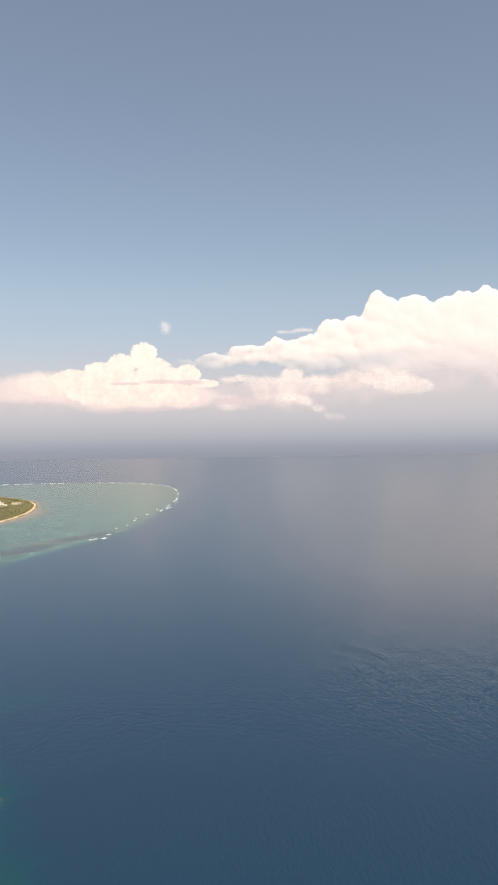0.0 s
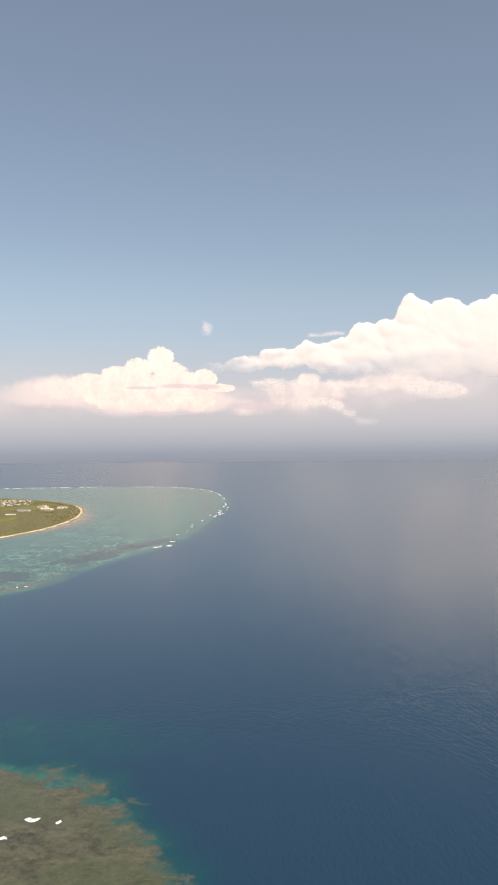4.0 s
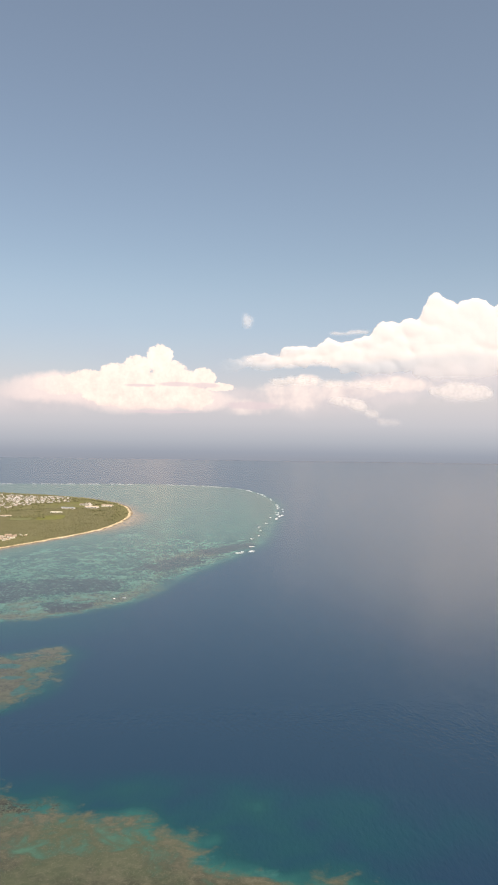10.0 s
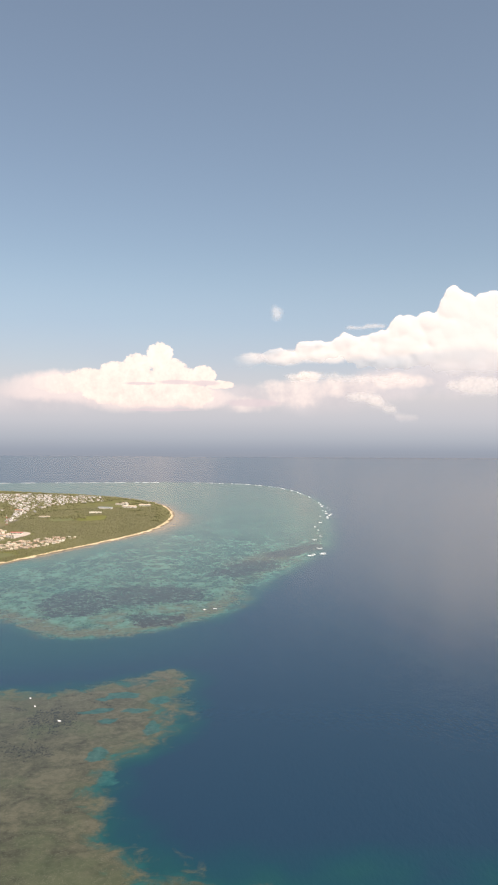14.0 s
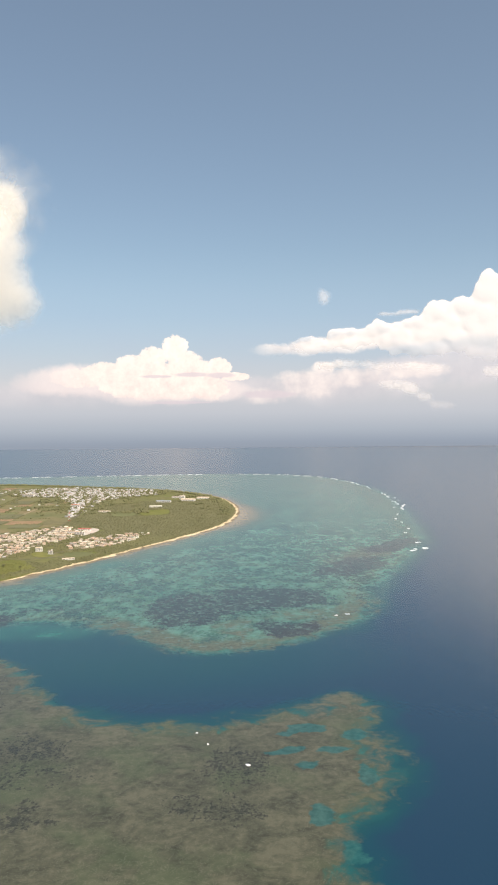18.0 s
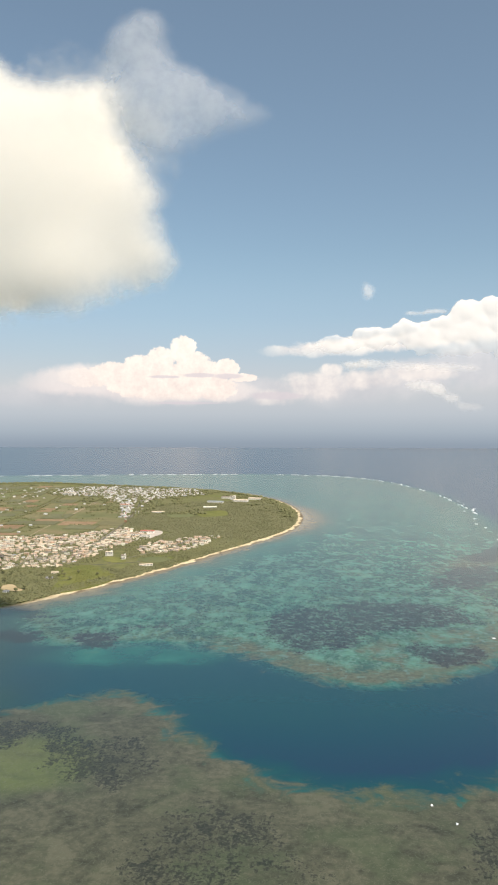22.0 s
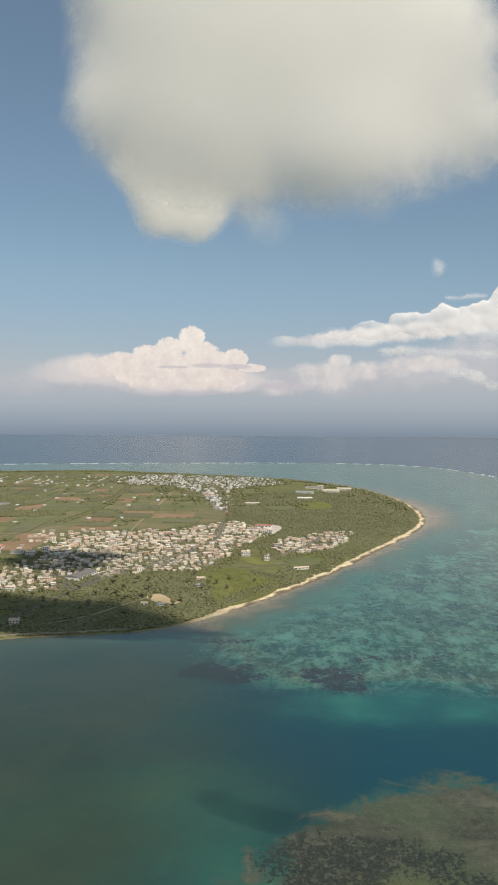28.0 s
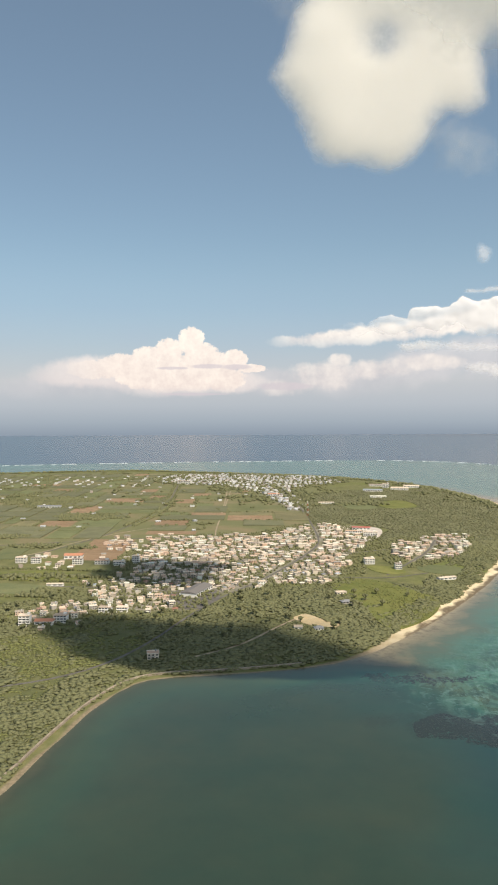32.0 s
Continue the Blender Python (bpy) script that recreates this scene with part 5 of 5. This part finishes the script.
patch("paddock", np.array([(-930, 1052), (-845, 1050), (-838, 1022), (-900, 1020)], float), GREEN, "bright green strip of pasture", "paddock", 0.3)
for a, b in (((-1010, 1076), (-836, 1056)), ((-900, 1096), (-902, 1060)), ((-940, 1018), (-834, 1014)), ((-905, 1100), (-826, 1090)), ((-930, 1054), (-1030, 1066))):
    hedge_lines.append((np.array(a, float), np.array(b, float)))
patch("school_yard", SCHOOL, PAVED, "pale paved school yard", "yard", 0.14)
patch("car_park", PARKING, ASPHALT, "grey asphalt car park", "car park", 0.1)
OPEN = [MEADOW, CLEARING, SCHOOL, PARKING, np.array([(-656, 1518), (-572, 1562), (-560, 1478), (-645, 1452)], float), np.array([(-655, 1126), (-584, 1128), (-590, 1096), (-640, 1090)], float)]


# ------------------------------------------------ woods
def crowns(name, places, sizes, mat, label, ball, seed, squash=0.5, lift=0.0):
    """Lumpy tree crowns, joined: nobody could count them."""
    r = np.random.default_rng(seed)
    v, f = ball
    n = len(places)
    jig = 1 + 0.34 * r.normal(size=(n, len(v), 1)).clip(-1.4, 1.4)
    stretch = r.uniform(0.8, 1.25, (n, 1, 3)) * np.array((1, 1, squash))
    co = v[None] * jig * stretch * sizes[:, None, None]
    z = island_height(places) + sizes * r.uniform(0.25, 0.75, n) * min(1.0, squash * 1.6) + lift
    co += np.column_stack([places, z])[:, None]
    fa = f[None] + (np.arange(n) * len(v))[:, None, None]
    me = bpy.data.meshes.new(name)
    me.from_pydata(co.reshape(-1, 3).tolist(), [], fa.reshape(-1, 3).tolist())
    me.polygons.foreach_set("use_smooth", np.ones(len(me.polygons), bool))
    me.materials.append(mat)
    return tagged(new(name, me), label, "trees", kind="stuff")


def scatter(x0, y0, x1, y1, step, seed):
    r = np.random.default_rng(seed)
    gx, gy = np.meshgrid(np.arange(x0, x1, step), np.arange(y0, y1, step))
    p = np.stack([gx.ravel(), gy.ravel()], 1) + r.uniform(-0.5, 0.5, (gx.size, 2)) * step
    return p, r


def clear_of(p, gap):
    ok = road_distance(p) > gap + 1.2
    fringe = signed_distance(p, COAST) < 20 + 6 * wavy(p, 18, 2)
    for ring in OPEN:
        ok &= fringe | (signed_distance(p, ring) < 1.5 * wavy(p, 9)) | ((ring is MEADOW) & (signed_distance(p, ring) < 9) & (wavy(p, 5, 4) + 0.5 * wavy(p, 17, 1) > 0.15 + signed_distance(p, ring) / 14))
    for x, y, rad in taken:
        ok &= np.hypot(p[:, 0] - x, p[:, 1] - y) > rad * 0.7
    near = town_lots[(town_lots[:, 1] < 1300)]
    for s in range(0, len(p), 4000):
        d = ((p[s:s + 4000, None] - near[None]) ** 2).sum(2).min(1)
        ok[s:s + 4000] &= d > (gap + 2.2) ** 2
    return ok


# the shore belt and the wooded south, seen nearest
p, r = scatter(-900, 700, -470, 1260, 1.45, 41)
d = signed_distance(p, COAST) + 2.5 * wavy(p, 14, 2)
south = (p[:, 1] < 1052 + 14 * wavy(p, 40)) & (signed_distance(p, TOWN) < -3) & (signed_distance(p, WEST_END) < -2) & (signed_distance(p, WEST_GREEN) < -1)
thin = wavy(p, 26, 7) + 0.6 * wavy(p, 9, 3)
bright = (p[:, 0] < -765) & (p[:, 1] < 1000) & (d > 24 + 10 * wavy(p, 20, 5)) & (wavy(p, 34, 11) + 0.5 * wavy(p, 12, 4) < 0.25)
ok = (d > 5.6 - 0.42 * narrow_shore(p)) & ((d < 34 + 8 * wavy(p, 30)) | south) & (r.random(len(p)) < np.where(bright, np.clip(0.72 + 0.9 * thin, 0.15, 1), np.clip(0.85 + 0.5 * thin, 0.2, 1)))
p, bright = p[ok], bright[ok]
ok = clear_of(p, 0.6)
p, bright = p[ok], bright[ok]
r = np.random.default_rng(42)
dark_wood = ~bright | (r.random(len(p)) < 0.08)
crowns("woodland", p[dark_wood], r.uniform(0.8, 1.5, dark_wood.sum()) * (1 + 0.35 * wavy(p[dark_wood], 11, 6)), WOODS, "dense dark green coastal woodland", BALL_1, 43, 0.32)
crowns("scrub", p[~dark_wood], r.uniform(0.45, 1.0, (~dark_wood).sum()) * (1 + 0.4 * wavy(p[~dark_wood], 13, 3)), SCRUB, "light green scrub and bushes", BALL_1, 44, 0.26)
# tufts that roughen the open meadow
p, r = scatter(-690, 955, -610, 1082, 1.1, 58)
p = p[(signed_distance(p, MEADOW) > 0) & (r.random(len(p)) < np.clip(0.3 + 0.5 * wavy(p, 9, 5) + 0.3 * wavy(p, 22, 1), 0.02, 0.9))]
crowns("tufts", p, r.uniform(0.25, 0.55, len(p)), SCRUB, "low bushes and tall grass on the meadow", BALL_1, 59, 0.5, 0.42)
# the low forest behind the point
p, r = scatter(-715, 1180, -430, 1740, 2.0, 45)
d = signed_distance(p, COAST)
ok = (d > 5.8 + 1.5 * wavy(p, 12)) & ((signed_distance(p, FOREST) > 4 * wavy(p, 20)) | (d < 40)) & (signed_distance(p, EAST_END) < -2) & (r.random(len(p)) < 0.85)
p = p[ok]
p = p[clear_of(p, 0.5)]
crowns("woodland", p, r.uniform(1.0, 1.8, len(p)) * (1 + 0.3 * wavy(p, 19, 8)), FOREST_LEAVES, "low olive-green forest behind the point", BALL_1, 46, 0.22)
# town gardens, hedges, avenue trees and the far shore
garden, r = scatter(-900, 940, -550, 1340, 2.1, 47)
inside = np.maximum.reduce([signed_distance(garden, TOWN), signed_distance(garden, WEST_END), signed_distance(garden, EAST_END)])
garden = garden[(inside > -12) & (r.random(len(garden)) < 0.62) & (road_distance(garden) > 2.6)]
near = town_lots
keep_ = np.array([((near - g) ** 2).sum(1).min() > 5.5 for g in garden])
garden = garden[keep_]
crowns("garden_trees", garden, r.uniform(0.5, 1.1, len(garden)), WOODS, "dark green garden trees between houses", BALL_1, 48, 1.0)
rows_of = []
for a, b in hedge_lines:
    n = int(np.hypot(*(b - a)) / 2.4)
    if n > 1:
        s = np.linspace(0, 1, n)[:, None]
        rows_of.append(a * (1 - s) + b * s)
for key in ("avenue", "west_road"):
    line = np.array(ROAD_LINES[key], float)
    line = smooth_line(line[line[:, 1] > 1300], False, 3)
    for side in (-4.2, 4.2):
        steps = np.arange(0, 1, 0.004)
        pts = np.stack([np.interp(steps, np.linspace(0, 1, len(line)), line[:, k]) for k in (0, 1)], 1)
        rows_of.append(pts + np.array((side, 0)))
rows_of = np.concatenate(rows_of)
rows_of += r.normal(0, 0.7, rows_of.shape)
crowns("hedge_trees", rows_of, r.uniform(0.7, 1.6, len(rows_of)), WOODS, "rows of trees along roads and fields", BALL_1, 49, 0.95)
p, r = scatter(-1300, 1480, -440, 2160, 5.0, 50)
d = signed_distance(p, COAST)
groves = (wavy(p, 45, 3) + 0.6 * wavy(p, 17, 8) > 0.55) & (signed_distance(p, NORTH_TOWN) < 0)
town_green = (signed_distance(p, NORTH_TOWN) > -20) & (r.random(len(p)) < 0.35)
ok = (d > 9) & ((d < 30 + 8 * wavy(p, 50)) | groves | town_green)
p = p[ok]
crowns("far_woods", p, r.uniform(1.3, 2.6, len(p)), WOODS, "distant belts of trees along the northern shore", BALL_1, 51, 0.7)
p, r = scatter(-1330, 1180, -700, 1690, 3.2, 56)
p = p[(wavy(p, 38, 5) + 0.7 * wavy(p, 13, 2) > 0.78) & (signed_distance(p, TOWN) < -6) & (signed_distance(p, COAST) > 30) & (road_distance(p) > 3)]
crowns("far_woods", p, r.uniform(0.8, 1.7, len(p)), WOODS, "dark thickets scattered over the farmland", BALL_1, 57, 0.75)
p, r = scatter(-1330, 1000, -800, 1600, 2.9, 52)
groves = np.maximum.reduce([oval(p, -1015, 1530, 75, 60), oval(p, -990, 1470, 50, 24), oval(p, -915, 1378, 48, 40), oval(p, -960, 1240, 40, 16), oval(p, -905, 1190, 34, 14), oval(p, -860, 1072, 50, 9), oval(p, -835, 1022, 30, 16)])
p = p[(groves + 0.25 * wavy(p, 12) > 0.28) & (road_distance(p) > 2.5) & (((p[:, None] - town_lots[None]) ** 2).sum(2).min(1) > 9)]
crowns("far_woods", p, r.uniform(1.0, 1.9, len(p)), WOODS, "dark groves between the fields", BALL_1, 53, 0.8)


def tree(high, spread, seed, label):
    """A tapered trunk, limbs and a crown of many clumps with gaps."""
    r = np.random.default_rng(seed)
    thing = tagged(new("tree"), label, "tree", "lone trees")
    bm = bmesh.new()
    bmesh.ops.create_cone(bm, segments=7, radius1=0.22, radius2=0.10, depth=high * 0.7, matrix=Matrix.Translation((0, 0, high * 0.35 - 0.2)))
    for k in range(5):
        a = k * 1.26 + r.uniform(-0.3, 0.3)
        tip = Vector((math.cos(a) * spread * 0.6, math.sin(a) * spread * 0.6, high * r.uniform(0.65, 0.9)))
        base = Vector((0, 0, high * 0.45))
        bmesh.ops.create_cone(bm, segments=5, radius1=0.09, radius2=0.03, depth=(tip - base).length, matrix=Matrix.Translation((tip + base) / 2) @ (tip - base).to_track_quat("Z", "Y").to_matrix().to_4x4())
    part("trunk", bm, BARK, thing)
    v, f = BALL_1
    n = 34
    c = r.normal(size=(n, 3))
    c *= (r.uniform(0.45, 1.0, n) / np.linalg.norm(c, axis=1))[:, None]
    c = c * (spread, spread, high * 0.3) + (0, 0, high * 0.82)
    co = v[None] * (1 + 0.3 * r.normal(size=(n, len(v), 1)).clip(-1, 1)) * r.uniform(0.25, 0.5, (n, 1, 1)) * spread * 0.8 + c[:, None]
    me = bpy.data.meshes.new("crown")
    me.from_pydata(co.reshape(-1, 3).tolist(), [], (f[None] + (np.arange(n) * len(v))[:, None, None]).reshape(-1, 3).tolist())
    me.materials.append(WOODS)
    new("crown", me).parent = thing
    return thing


TREES = [tree(3.2, 1.7, 61, "broad green tree standing alone"), tree(2.6, 1.3, 62, "small round tree on open grass"), tree(3.8, 1.5, 63, "tall dark tree beside a house")]
spots, r = scatter(-850, 940, -600, 1140, 13.0, 64)
spots = spots[(signed_distance(spots, COAST) > 25) & (r.random(len(spots)) < 0.5)]
for k, (x, y) in enumerate(spots[:70]):
    m = pose(x, y, at_height(x, y), 0, 0, k * 47)
    if k < 3:
        TREES[k].matrix_basis = m
    else:
        copy_thing(TREES[k % 3], m)


# the low concrete wall along the southern shore
CONCRETE = asphalt_material("sea_wall_concrete", (0.27, 0.22, 0.165))
shore_line = COAST[(COAST[:, 1] < 912) & (COAST[:, 1] > 760) & (COAST[:, 0] < -690)]
step_in = np.gradient(shore_line, axis=0)
step_in /= np.linalg.norm(step_in, axis=1)[:, None]
inner = np.stack([-step_in[:, 1], step_in[:, 0]], 1)
if signed_distance(shore_line + inner * 4, COAST).mean() < 0:
    inner = -inner
ribbon("sea_wall", shore_line + inner * 2.9, 0.7, CONCRETE, "low weathered concrete sea wall along the shore", "sea wall", 0.8)


# ------------------------------------------------ surf
def foam_material():
    m, n = material("surf_foam")
    at = n.place()
    n.done(n.surface(n.mix(n.step(n.noise(at, 0.5, 4), 0.35, 0.6), (0.50, 0.55, 0.58), (0.80, 0.81, 0.81)), 0.9, n.bump(n.noise(at, 0.8, 4), 0.6, 0.4), 0.2))
    return m


FOAM = foam_material()


def surf(x, y, long, wide, turn, seed, label="white breaking wave on the reef edge"):
    """A ragged hump of foam lying on the water."""
    r = np.random.default_rng(seed)
    n, k = max(7, int(long / 1.6)), 5
    u = np.linspace(-1, 1, n)
    body = np.sqrt(np.clip(1 - u * u, 0, 1)) * (0.65 + 0.5 * r.random(n))
    bend = 0.25 * wide * np.sin(u * 3 + seed)
    co, fa = [], []
    for j in range(k):
        s = j / (k - 1) * 2 - 1
        ragged = (0.7 + 0.6 * r.random(n))
        co += [(u[i] * long / 2, bend[i] + s * wide / 2 * body[i] * ragged[i], 0.5 * (1 - s * s) * body[i] + 0.02 - 0.06 * abs(s)) for i in range(n)]
    for j in range(k - 1):
        fa += [(j * n + i, j * n + i + 1, (j + 1) * n + i + 1, (j + 1) * n + i) for i in range(n - 1)]
    me = bpy.data.meshes.new("wave")
    me.from_pydata(co, [], fa)
    me.polygons.foreach_set("use_smooth", np.ones(len(me.polygons), bool))
    me.materials.append(FOAM)
    ob = tagged(new("wave", me), label, "breaking wave", "breaking waves")
    ob.matrix_basis = pose(x, y, 0.02, 0, 0, turn)
    return ob


r = np.random.default_rng(70)
edge_line = smooth_line(plan((-1640, 2780), (-1413, 2880), (-1100, 2955), (-700, 3040), (-430, 2980), (-300, 2745), (-244, 2400), (-228, 2150), (-238, 1880)), False, 3)
run = np.r_[0, np.cumsum(np.hypot(*np.diff(edge_line, axis=0).T))]
s = 0.0
k = 0
while s < run[-1]:
    long = r.uniform(8, 34)
    x, y = (np.interp(s, run, edge_line[:, i]) for i in (0, 1))
    x2, y2 = (np.interp(s + 4, run, edge_line[:, i]) for i in (0, 1))
    if wavy(np.array([[x, y]]), 60, 4)[0] > -0.25:
        surf(x + r.normal(0, 2), y + r.normal(0, 2), long, r.uniform(1.6, 4.0), math.degrees(math.atan2(y2 - y, x2 - x)) + r.normal(0, 5), 100 + k)
    s += long * r.uniform(0.9, 1.6)
    k += 1
for k, (x, y) in enumerate(((-190, 1810), (-188, 1770), (-182, 1720), (-196, 1700), (-200, 1655), (-190, 1640), (-206, 1600), (-200, 1570), (-214, 1500), (-222, 1440), (-215, 1400), (-228, 1330), (-232, 1290), (-228, 1210), (-236, 1170), (-241, 1160), (-232, 1163), (-246, 1150))):
    surf(x + r.normal(0, 3), y, r.uniform(3, 9), r.uniform(1.0, 2.6), r.uniform(-20, 20), 300 + k)
for k, (x, y, long, wide) in enumerate(((-179, 370, 6.5, 3.6), (-219, 392, 4.0, 1.8), (-168, 368, 2.4, 2.4), (-186, 355, 4.5, 2.0), (-196, 362, 2.6, 1.3), (-205, 377, 1.6, 1.0), (-396, 608, 2.6, 1.1), (-414, 628, 1.0, 0.7), (-338, 862, 4, 1.3), (-346, 858, 2.6, 1.0), (-420, 640, 1.0, 0.5))):
    surf(x, y, long, wide, r.uniform(-25, 25), 400 + k, "small white breaker over shallow coral")
